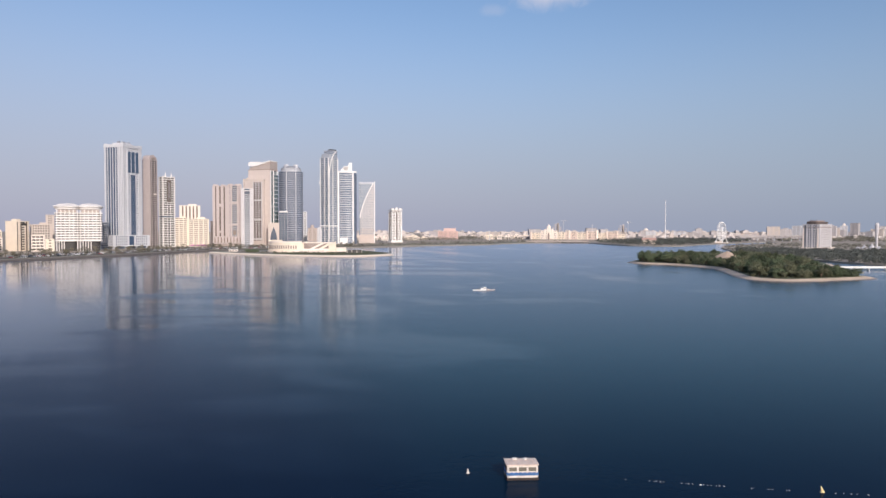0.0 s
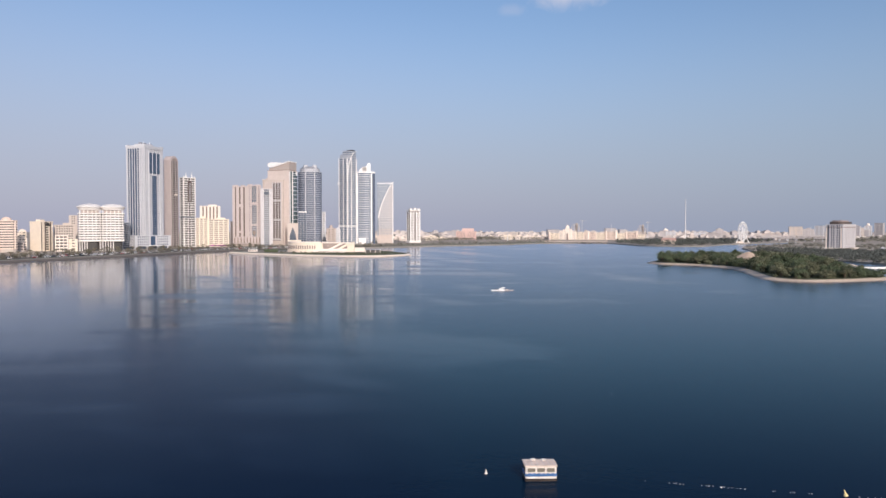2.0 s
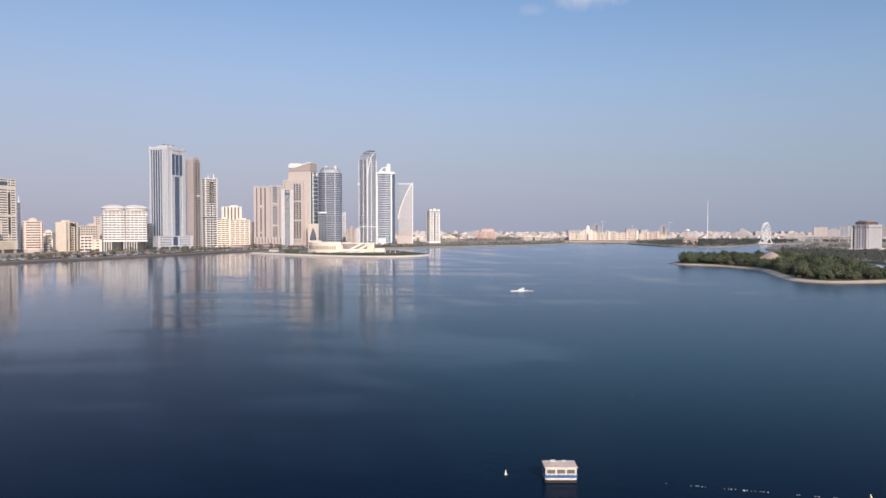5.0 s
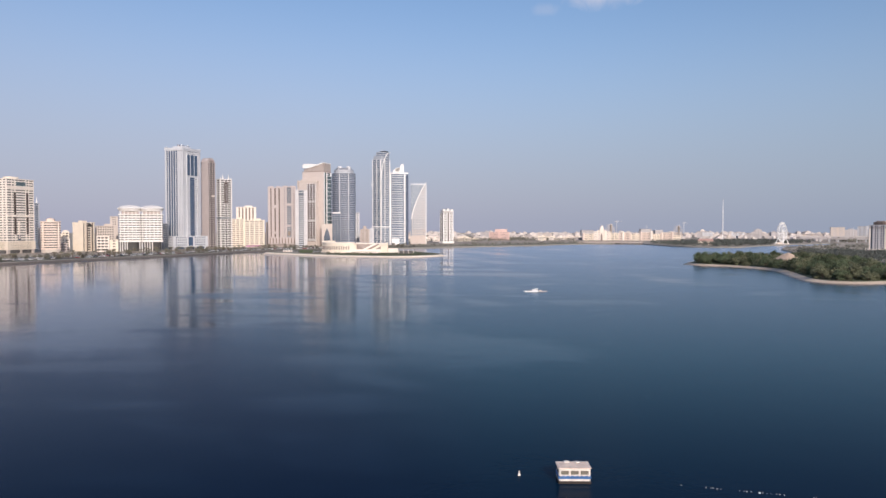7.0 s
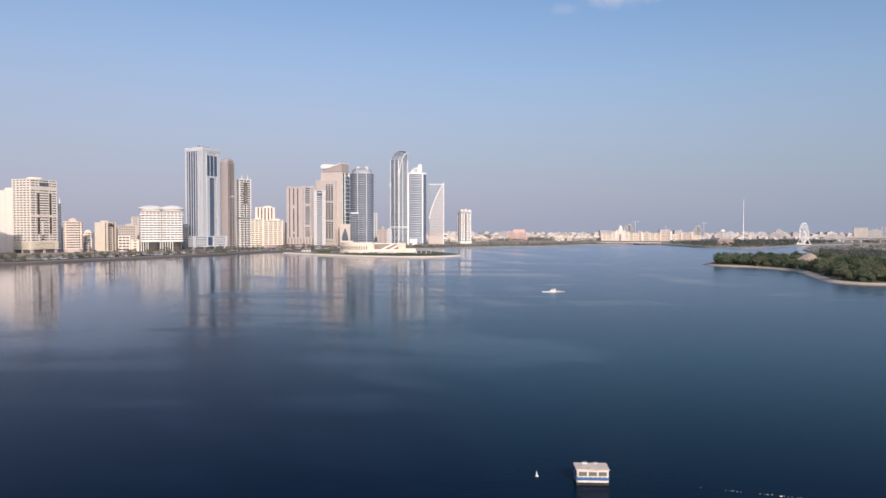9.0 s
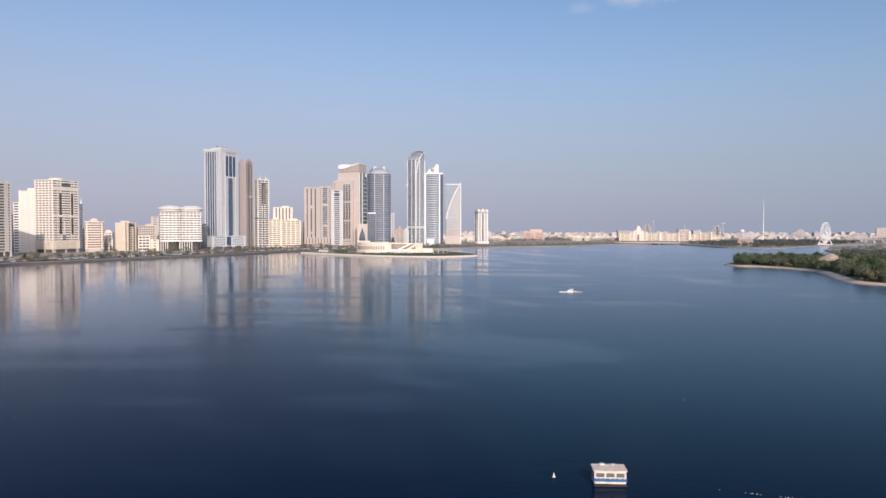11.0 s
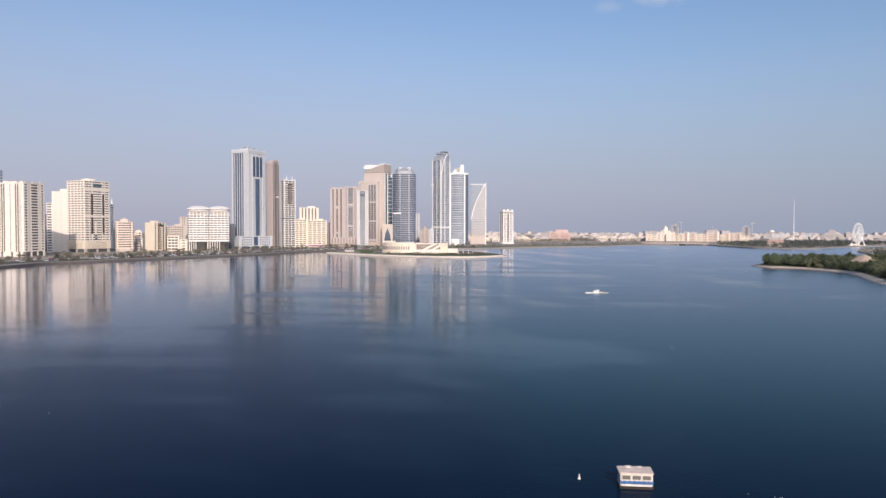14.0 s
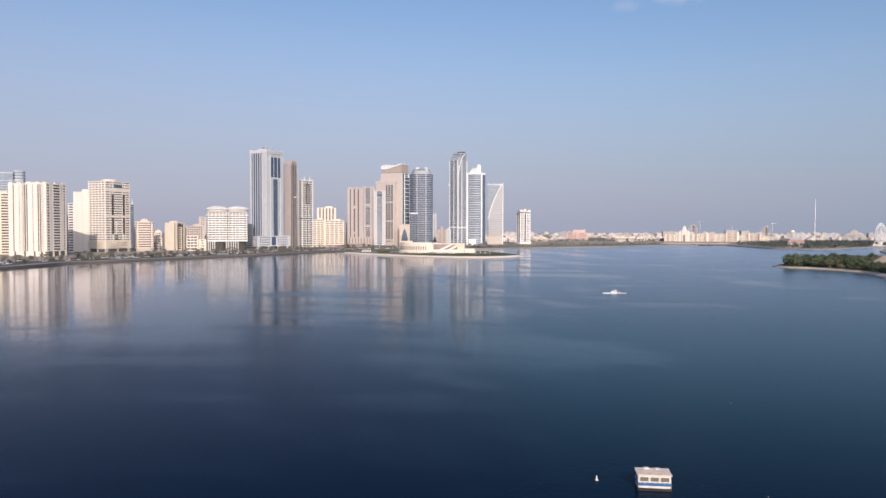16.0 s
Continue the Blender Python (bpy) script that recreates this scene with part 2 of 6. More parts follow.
    swell = n.new("ShaderNodeTexNoise")
    swell.inputs["Scale"].default_value, swell.inputs["Detail"].default_value = 0.12, 2.0
    l.new(tc.outputs["Object"], swell.inputs["Vector"])
    both = n.new("ShaderNodeMath")
    both.operation = "MULTIPLY_ADD"
    both.inputs[1].default_value = 2.5
    l.new(swell.outputs[0], both.inputs[0])
    l.new(rip.outputs[0], both.inputs[2])
    slant = n.new("ShaderNodeMapping")           # rows of wavelets that the breeze drives over the near western water
    slant.inputs["Rotation"].default_value = (0, 0, radians(52))
    l.new(tc.outputs["Object"], slant.inputs[0])
    rows = n.new("ShaderNodeTexWave")
    rows.inputs["Scale"].default_value, rows.inputs["Distortion"].default_value = 0.135, 5.0
    rows.inputs["Detail"].default_value, rows.inputs["Detail Scale"].default_value = 3.0, 0.55
    l.new(slant.outputs[0], rows.inputs["Vector"])
    near = n.new("ShaderNodeMapRange")
    near.interpolation_type = "SMOOTHSTEP"
    near.inputs["From Min"].default_value, near.inputs["From Max"].default_value = 200.0, 140.0
    l.new(sep.outputs["Y"], near.inputs["Value"])
    west_side = n.new("ShaderNodeMapRange")
    west_side.interpolation_type = "SMOOTHSTEP"
    west_side.inputs["From Min"].default_value, west_side.inputs["From Max"].default_value = 0.0, -80.0
    west_side.inputs["To Min"].default_value = 0.12
    l.new(sep.outputs["X"], west_side.inputs["Value"])
    blown = n.new("ShaderNodeMath")
    blown.operation = "MULTIPLY"
    ending = n.new("ShaderNodeMapRange")
    ending.interpolation_type = "SMOOTHSTEP"
    ending.inputs["From Min"].default_value, ending.inputs["From Max"].default_value = 92.0, 122.0
    l.new(sep.outputs["Y"], ending.inputs["Value"])
    banded = n.new("ShaderNodeMath")
    banded.operation = "MULTIPLY"
    l.new(near.outputs[0], banded.inputs[0])
    l.new(ending.outputs[0], banded.inputs[1])
    l.new(banded.outputs[0], blown.inputs[0])
    l.new(west_side.outputs[0], blown.inputs[1])
    crest = n.new("ShaderNodeMath")
    crest.operation = "MULTIPLY"
    l.new(blown.outputs[0], crest.inputs[0])
    l.new(rows.outputs["Fac"], crest.inputs[1])
    ridged = n.new("ShaderNodeMath")
    ridged.operation = "MULTIPLY_ADD"
    ridged.inputs[1].default_value = 0.36
    l.new(crest.outputs[0], ridged.inputs[0])
    l.new(both.outputs[0], ridged.inputs[2])
    bp = n.new("ShaderNodeBump")
    bp.inputs["Strength"].default_value, bp.inputs["Distance"].default_value = 0.25, 0.05
    l.new(ridged.outputs[0], bp.inputs["Height"])
    body = n.new("ShaderNodeBsdfDiffuse")
    deep = n.new("ShaderNodeMixRGB")             # near water painted darker, lighter teal farther out, to carry the brightness falloff
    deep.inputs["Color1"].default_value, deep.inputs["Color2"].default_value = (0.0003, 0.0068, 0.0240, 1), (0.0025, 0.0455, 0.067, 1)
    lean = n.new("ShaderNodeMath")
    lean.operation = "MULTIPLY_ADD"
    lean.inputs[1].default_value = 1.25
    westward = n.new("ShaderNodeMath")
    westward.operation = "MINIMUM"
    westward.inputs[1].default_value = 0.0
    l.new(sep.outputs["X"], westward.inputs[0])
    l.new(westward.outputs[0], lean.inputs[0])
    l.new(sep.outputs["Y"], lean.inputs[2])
    uneven = n.new("ShaderNodeMath")
    uneven.operation = "MULTIPLY_ADD"
    uneven.inputs[1].default_value = 60.0
    l.new(broad.outputs[0], uneven.inputs[0])
    l.new(lean.outputs[0], uneven.inputs[2])
    far_tint = n.new("ShaderNodeMapRange")
    far_tint.interpolation_type = "SMOOTHSTEP"
    far_tint.inputs["From Min"].default_value, far_tint.inputs["From Max"].default_value = 85.0, 245.0
    l.new(uneven.outputs[0], far_tint.inputs["Value"])
    l.new(far_tint.outputs[0], deep.inputs["Fac"])
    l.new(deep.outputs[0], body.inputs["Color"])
    gloss = n.new("ShaderNodeBsdfGlossy")
    gloss.inputs["Color"].default_value = (0.925, 0.93, 0.98, 1)
    l.new(rr.outputs[0], gloss.inputs["Roughness"])
    l.new(bp.outputs[0], gloss.inputs["Normal"])
    fres = n.new("ShaderNodeFresnel")
    fres.inputs["IOR"].default_value = 1.080
    l.new(bp.outputs[0], fres.inputs["Normal"])
    mix = n.new("ShaderNodeMixShader")
    calm = n.new("ShaderNodeMapRange")           # ripples throw back less of the low sky than a slick does
    calm.inputs["From Min"].default_value, calm.inputs["From Max"].default_value = 0.10, 0.22
    calm.inputs["To Min"].default_value, calm.inputs["To Max"].default_value = 1.24, 1.05
    l.new(rr.outputs[0], calm.inputs["Value"])
    amount = n.new("ShaderNodeMath")
    amount.operation = "MULTIPLY"
    l.new(fres.outputs[0], amount.inputs[0])
    l.new(calm.outputs[0], amount.inputs[1])
    ashore = n.new("ShaderNodeMath")             # one oily slick lies off the western quay and throws back more
    ashore.operation = "MULTIPLY_ADD"
    ashore.inputs[1].default_value = 0.62
    l.new(sep.outputs["Y"], ashore.inputs[0])
    l.new(sep.outputs["X"], ashore.inputs[2])
    wavy = n.new("ShaderNodeMath")
    wavy.operation = "MULTIPLY_ADD"
    wavy.inputs[1].default_value = 90.0
    l.new(patch.outputs[0], wavy.inputs[0])
    l.new(ashore.outputs[0], wavy.inputs[2])
    rim_x = n.new("ShaderNodeMapRange")
    rim_x.interpolation_type = "SMOOTHSTEP"
    rim_x.inputs["From Min"].default_value, rim_x.inputs["From Max"].default_value = 85.0, 25.0
    l.new(wavy.outputs[0], rim_x.inputs["Value"])
    ragged = n.new("ShaderNodeMath")
    ragged.operation = "MULTIPLY_ADD"
    ragged.inputs[1].default_value = 50.0
    l.new(gust.outputs[0], ragged.inputs[0])
    l.new(sep.outputs["Y"], ragged.inputs[2])
    rim_y = n.new("ShaderNodeMapRange")
    rim_y.interpolation_type = "SMOOTHSTEP"
    rim_y.inputs["From Min"].default_value, rim_y.inputs["From Max"].default_value = 195.0, 222.0
    l.new(ragged.outputs[0], rim_y.inputs["Value"])
    slick = n.new("ShaderNodeMath")
    slick.operation = "MULTIPLY"
    l.new(rim_x.outputs[0], slick.inputs[0])
    l.new(rim_y.outputs[0], slick.inputs[1])
    lift = n.new("ShaderNodeMath")
    lift.operation = "MULTIPLY_ADD"
    lift.inputs[1].default_value, lift.inputs[2].default_value = 0.22, 1.0
    l.new(slick.outputs[0], lift.inputs[0])
    shine = n.new("ShaderNodeMath")
    shine.operation = "MULTIPLY"
    l.new(amount.outputs[0], shine.inputs[0])
    l.new(lift.outputs[0], shine.inputs[1])
    l.new(shine.outputs[0], mix.inputs[0])
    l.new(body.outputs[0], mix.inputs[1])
    l.new(gloss.outputs[0], mix.inputs[2])
    l.new(mix.outputs[0], n["Material Output"].inputs["Surface"])
    return m


WATER = water_material()


# ---- building blocks ----
def mesh_of(bm, name, material):
    me = bpy.data.meshes.new(name)
    bm.to_mesh(me)
    bm.free()
    me.materials.append(material)
    return me


def part(name, bm, material, parent, label=""):
    """A bmesh as one mesh object under a thing or a part."""
    ob = new(name, mesh_of(bm, name, material))
    ob.parent = parent
    return tagged(ob, label)


def thing(name, x, y, z, yaw, label, category, group="", kind=""):
    ob = new(name)
    ob.matrix_world = pose(x, y, z, 0, 0, yaw)
    return tagged(ob, label, category, group, kind)


def add_box(bm, x0, x1, y0, y1, z0, z1):
    v = [bm.verts.new(p) for p in ((x0, y0, z0), (x1, y0, z0), (x1, y1, z0), (x0, y1, z0), (x0, y0, z1), (x1, y0, z1), (x1, y1, z1), (x0, y1, z1))]
    for f in ((3, 2, 1, 0), (4, 5, 6, 7), (0, 1, 5, 4), (1, 2, 6, 5), (2, 3, 7, 6), (3, 0, 4, 7)):
        bm.faces.new([v[i] for i in f])
    return v


def box(x0, x1, y0, y1, z0, z1, bevel=0.0):
    bm = bmesh.new()
    add_box(bm, x0, x1, y0, y1, z0, z1)
    if bevel:
        bmesh.ops.bevel(bm, geom=bm.edges[:], offset=bevel, segments=2, affect="EDGES")
    return bm


BOXES = {}


def piece(name, l, t, h, x, y, z, material, parent, label=""):
    """A plain block of wall, centred over x, y and standing on z; alike blocks share their mesh."""
    key = (round(l, 2), round(t, 2), round(h, 2), material.name)
    if key not in BOXES:
        BOXES[key] = mesh_of(box(-l / 2, l / 2, -t / 2, t / 2, 0, h), name, material)
    ob = new(name, BOXES[key])
    ob.location, ob.parent = (x, y, z), parent
    return tagged(ob, label)


def prism(points, z0, z1, bm=None):
    """An upright prism over a plan outline given counter-clockwise."""
    bm = bm or bmesh.new()
    a = [bm.verts.new((x, y, z0)) for x, y in points]
    b = [bm.verts.new((x, y, z1)) for x, y in points]
    n = len(points)
    bm.faces.new(a[::-1])
    bm.faces.new(b)
    for i in range(n):
        bm.faces.new((a[i], a[(i + 1) % n], b[(i + 1) % n], b[i]))
    return bm


def slab_xz(points, y0, y1, bm=None):
    """A flat shape drawn in x and z, as thick as from y0 to y1."""
    bm = bm or bmesh.new()
    a = [bm.verts.new((x, y0, z)) for x, z in points]
    b = [bm.verts.new((x, y1, z)) for x, z in points]
    n = len(points)
    bm.faces.new(a)
    bm.faces.new(b[::-1])
    for i in range(n):
        bm.faces.new((a[(i + 1) % n], a[i], b[i], b[(i + 1) % n]))
    bmesh.ops.recalc_face_normals(bm, faces=bm.faces[:])
    return bm


def tube(points, r0, r1=None, sides=8, bm=None):
    """A tapered round bar along a line of points."""
    bm = bm or bmesh.new()
    r1 = r0 if r1 is None else r1
    pts, rings = [Vector(p) for p in points], []
    for i, p in enumerate(pts):
        d = (pts[min(i + 1, len(pts) - 1)] - pts[max(i - 1, 0)]).normalized()
        u = d.cross(Vector((0, 0, 1)) if abs(d.z) < 0.95 else Vector((0, 1, 0))).normalized()
        w = d.cross(u)
        r = r0 + (r1 - r0) * i / (len(pts) - 1)
        rings.append([bm.verts.new(p + r * (math.cos(k * math.tau / sides) * u + math.sin(k * math.tau / sides) * w)) for k in range(sides)])
    for a, b in zip(rings, rings[1:]):
        for k in range(sides):
            bm.faces.new((a[k], a[(k + 1) % sides], b[(k + 1) % sides], b[k]))
    bm.faces.new(rings[0][::-1])
    bm.faces.new(rings[-1])
    bmesh.ops.recalc_face_normals(bm, faces=bm.faces[:])
    return bm


def lathe(profile, steps=24, bm=None, cx=0.0, cy=0.0):
    """A turned shape from (radius, height) pairs."""
    bm = bm or bmesh.new()
    rings = [[bm.verts.new((cx + r * math.cos(k * math.tau / steps), cy + r * math.sin(k * math.tau / steps), z)) for k in range(steps)] for r, z in profile]
    for a, b in zip(rings, rings[1:]):
        for k in range(steps):
            bm.faces.new((a[k], a[(k + 1) % steps], b[(k + 1) % steps], b[k]))
    bm.faces.new(rings[0][::-1])
    bm.faces.new(rings[-1])
    return bm


SKIN = 0.7     # how far the wall stands out before the glass


def face_pieces(root, side, length, across, z0, z1, spec, storey, solid, wall, trim):
    """The walls of one side. spec: (share of the width, kind) from left to right seen from outside.
    W wall, G glass from bottom to top, B a parapet at every storey, L a thin slab edge at every storey, P windows in a wall,
    S small windows close together in a wall, F a thin fin."""
    total = sum(s for s, _ in spec)
    u = -length / 2
    sgn = {"front": 1, "right": 1, "left": -1, "back": -1}[side]

    def put(name, c, span, z, h, depth, material):
        out = across / 2 - SKIN + depth / 2
        if side == "front":
            piece(name, span, depth, h, sgn * c, -out, z, material, root)
        elif side == "back":
            piece(name, span, depth, h, sgn * c, out, z, material, root)
        else:
            piece(name, depth, span, h, out if side == "right" else -out, sgn * c, z, material, root)

    for share, kind in spec:
        span = length * share / total
        c = u + span / 2
        u += span
        if kind == "W":
            put("pier", c, span, z0, z1 - z0, SKIN, wall)
        elif kind == "F":
            put("fin", c, span, z0, z1 - z0, SKIN + 0.25, trim)
        elif kind == "S":
            n = max(1, round((z1 - z0) / storey))
            step, k = (z1 - z0) / n, max(1, round(span / 2.5))
            wallbm = bmesh.new()
            for i in range(n):
                add_box(wallbm, -span / 2, span / 2, -SKIN / 2, SKIN / 2, z0 + i * step, z0 + (i + 0.6) * step)
            for j in range(k + 1):
                m, hw = -span / 2 + span * j / k, 0.31 * span / k
                add_box(wallbm, max(m - hw, -span / 2), min(m + hw, span / 2), -SKIN / 2, SKIN / 2 - 0.02, z0, z1)
            ob = part("window_wall", wallbm, wall, root)
            out = across / 2 - SKIN / 2
            ob.matrix_local = {"front": pose(c, -out, 0), "back": pose(-c, out, 0, 0, 0, 180), "right": pose(out, c, 0, 0, 0, 90), "left": pose(-out, -c, 0, 0, 0, -90)}[side]
        elif kind in "BLP":
            n = max(1, round((z1 - z0) / storey))
            step = (z1 - z0) / n
            h = {"B": solid, "L": 0.22, "P": solid}[kind] * step
            for i in range(n):
                put({"B": "balcony_parapet", "L": "slab_edge", "P": "spandrel"}[kind], c, span, z0 + i * step, h, SKIN + (0.2 if kind == "B" else -0.08), trim if kind == "L" else wall)
            if kind == "P":
                k = max(1, round(span / 3.4))
                for j in range(k + 1):
                    put("mullion", c - span / 2 + (0.6 + (span - 1.2) * j / k), 1.2 if k > 1 else 0.8, z0, z1 - z0, SKIN - 0.02, wall)


def block(root, cx, cy, w, d, z0, z1, front, right, left, storey=3.3, solid=0.5, wall=None, glass=None, trim=None, roof=True):
    """One upright volume of a building: a glazed core with walls, parapets and fins set on its sides."""
    wall, glass, trim = wall or WHITE, glass or SHADEGLASS, trim or TRIM
    core = box(-w / 2 + SKIN, w / 2 - SKIN, -d / 2 + SKIN, d / 2 - SKIN, z0, z1 - 0.02)
    holder = part("glazing", core, glass, root)
    holder.location = (cx, cy, 0)
    face_pieces(holder, "front", w, d, z0, z1, front, storey, solid, wall, trim)
    face_pieces(holder, "right", d - 2 * SKIN, w, z0, z1, right, storey, solid, wall, trim)
    face_pieces(holder, "left", d - 2 * SKIN, w, z0, z1, left, storey, solid, wall, trim)
    face_pieces(holder, "back", w, d, z0, z1, [(1, "W")], storey, solid, wall, trim)
    if roof:
        piece("roof_slab", w + 0.5, d + 0.5, 1.1, 0, 0, z1, wall, holder)
    return holder


def rounded(w, d, n=28, power=3.0):
    """A rounded plan outline."""
    pts = []
    for i in range(n):
        a = i * math.tau / n
        c, s = math.cos(a), math.sin(a)
        pts.append((w / 2 * math.copysign(abs(c) ** (2 / power), c), d / 2 * math.copysign(abs(s) ** (2 / power), s)))
    return pts


def floors_on(root, points, z0, z1, storey, solid, wall, glass, out=1.03, name="floor_band"):
    """A glazed core of any plan with a band of wall at every storey."""
    part("glazing", prism(points, z0, z1), glass, root)
    n = round((z1 - z0) / storey)
    step = (z1 - z0) / n
    band = mesh_of(prism([(x * out, y * out) for x, y in points], 0, step * solid), name, wall)
    for i in range(n):
        ob = new(name, band)
        ob.location, ob.parent = (0, 0, z0 + i * step), root


# ---- water and land ----
LAND = 1.5
bm = bmesh.new()
add_box(bm, -4800, 4800, -4800, 4900, -3.0, 0.0)
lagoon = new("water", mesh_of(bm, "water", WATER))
tagged(lagoon, "calm dark blue lagoon with pale streaks of wind", "water", kind="structure")

WEST = [(-440, -900), (-442, 200), (-448, 505), (-457, 591), (-437, 642), (-418, 705), (-392, 772), (-372, 824), (-353, 895), (-328, 978)]
NORTH = [(-287, 1040), (-209, 1107), (-117, 1168), (-80, 1224), (-33, 1266), (16, 1306), (70, 1346), (130, 1430), (193, 1493), (268, 1512)]
FLAG = [(300, 1490), (320, 1315), (349, 1264), (402, 1244), (440, 1290), (483, 1356), (574, 1455), (690, 1562), (760, 1600)]
PARK = [(650, 1440), (560, 1345), (488, 1259), (430, 1120), (371, 880), (363, 745), (372, 640), (425, 545), (520, 430), (800, 380), (4790, 300)]
def smooth_line(pts, per=6):
    out = []
    for i in range(len(pts) - 1):
        p0, p1, p2, p3 = (Vector(pts[max(0, min(len(pts) - 1, i + k))]) for k in (-1, 0, 1, 2))
        for k in range(per):
            s = k / per
            out.append(0.5 * ((2 * p1) + (p2 - p0) * s + (2 * p0 - 5 * p1 + 4 * p2 - p3) * s * s + (3 * p1 - p0 - 3 * p2 + p3) * s ** 3))
    return out + [Vector(pts[-1])]


west = smooth_line(WEST[1:] + NORTH[:3])
north = smooth_line(NORTH[1:])
flag_line = smooth_line(FLAG)
outline = [(-4790, -900), WEST[0]] + [tuple(p) for p in west[:60] + north + flag_line] + PARK + [(4790, 4890), (-4790, 4890)]
bm = bmesh.new()
prism(outline[::-1], -2.5, LAND, bm)
bmesh.ops.recalc_face_normals(bm, faces=bm.faces[:])
bmesh.ops.triangulate(bm, faces=bm.faces[:])
ground = new("ground", mesh_of(bm, "ground", EARTH))
tagged(ground, "flat sandy ground of the town round the lagoon", "ground", kind="structure")


def strip(name, line, inner, outer, z0, z1, material, label, category):
    """A long strip beside a line (to its left hand), from inner to outer metres away."""
    pts = [Vector((p[0], p[1])) for p in line]
    bm = bmesh.new()
    rows = []
    for i, p in enumerate(pts):
        t = (pts[min(i + 1, len(pts) - 1)] - pts[max(0, i - 1)]).normalized()
        nrm = Vector((-t.y, t.x))
        a, b = p + nrm * inner, p + nrm * outer
        rows.append([bm.verts.new((*a, z0)), bm.verts.new((*a, z1)), bm.verts.new((*b, z1)), bm.verts.new((*b, z0))])
    for r, s in zip(rows, rows[1:]):
        for k in range(4):
            bm.faces.new((r[k], r[(k + 1) % 4], s[(k + 1) % 4], s[k]))
    bm.faces.new(rows[0])
    bm.faces.new(rows[-1][::-1])
    bmesh.ops.recalc_face_normals(bm, faces=bm.faces[:])
    ob = new(name, mesh_of(bm, name, material))
    return tagged(ob, label, category, kind="structure")


strip("quay_wall", west, -1.2, 2.5, -2.0, LAND + 0.25, STONE, "dark stone quay wall along the corniche", "quay")
strip("coping", west, -1.0, 0.4, LAND + 0.25, LAND + 0.5, PAVING, "thin pale coping along the top of the quay wall", "coping")
strip("pavement", west, 2.5, 16, 0.5, LAND + 0.15, PAVING, "pale paved promenade along the quay", "pavement")
strip("lawn", west, 16, 26, 0.5, LAND + 0.2, TURF, "strip of green lawn beside the promenade", "lawn")
strip("road", west, 26, 52, 0.5, LAND + 0.06, ASPHALT, "grey asphalt corniche road behind the promenade", "road")
strip("kerb", west, 52, 53, 0.5, LAND + 0.2, PAVING, "pale concrete kerb of the corniche road", "kerb")
strip("quay_wall_2", north, -1.2, 3.0, -2.0, LAND + 0.3, PAVING, "pale stone edge of the far shore", "quay")
strip("pavement_2", north, 3.0, 12, 0.5, LAND + 0.15, PAVING, "pale promenade along the far shore", "pavement")
strip("lawn_2", north, 12, 40, 0.5, LAND + 0.2, DRYTURF, "dusty green lawn along the far shore", "lawn")
strip("road_2", north, 40, 58, 0.5, LAND + 0.06, ASPHALT, "grey road along the far shore", "road")
strip("lawn_3", north, 58, 105, 0.5, LAND + 0.2, DRYTURF, "dusty green lawn before the far villas", "lawn")
strip("quay_wall_3", flag_line, -1.5, 3.5, -2.0, LAND + 0.2, PAVING, "sandy stone edge of the wooded shore", "quay")


def island(name, edge, rise, beach, sandy, top, label, damp):
    """Land with a sloping beach: rings that climb inwards from the water's edge."""
    pts = smooth_line(edge + [edge[0]])[:-1]
    mid = sum(pts, Vector((0, 0))) / len(pts)
    n = len(pts)
    normals = []
    for i in range(n):
        t = (pts[(i + 1) % n] - pts[i - 1]).normalized()
        normals.append(Vector((-t.y, t.x)))
    def ring(off, z, bm):
        return [bm.verts.new((*(p + nr * off), z)) for p, nr in zip(pts, normals)]
    bm = bmesh.new()
    rings = [ring(-3, -1.5, bm), ring(0, 0.05, bm), ring(beach * 0.5, rise * 0.55, bm), ring(beach, rise * 0.8, bm), ring(beach * 1.4, rise, bm)]
    for a, b in zip(rings, rings[1:]):
        for i in range(n):
            bm.faces.new((a[i], a[(i + 1) % n], b[(i + 1) % n], b[i]))
    bm.faces.new(rings[-1])
    bmesh.ops.recalc_face_normals(bm, faces=bm.faces[:])
    bmesh.ops.triangulate(bm, faces=[f for f in bm.faces if len(f.verts) > 4])
    ob = new(name, mesh_of(bm, name, sandy))
    tagged(ob, label, "island", kind="structure")
    bm = bmesh.new()
    a, b = ring(beach * 1.25, rise * 0.6, bm), ring(beach * 1.3, rise + 0.12, bm)
    for i in range(n):
        bm.faces.new((a[i], a[(i + 1) % n], b[(i + 1) % n], b[i]))
    bm.faces.new(b)
    bmesh.ops.recalc_face_normals(bm, faces=bm.faces[:])
    bmesh.ops.triangulate(bm, faces=[f for f in bm.faces if len(f.verts) > 4])
    wet = bmesh.new()
    a, b = ring(-0.6, -0.2, wet), ring(0.9, 0.05 + (rise * 0.55 - 0.05) * 0.9 / (beach * 0.5) + 0.06, wet)
    for i in range(n):
        wet.faces.new((a[i], a[(i + 1) % n], b[(i + 1) % n], b[i]))
    bmesh.ops.recalc_face_normals(wet, faces=wet.faces[:])
    part("wet_edge", wet, damp, ob)
    cover = new("turf_cover", mesh_of(bm, "turf_cover", top))
    cover.parent = ob
    return ob


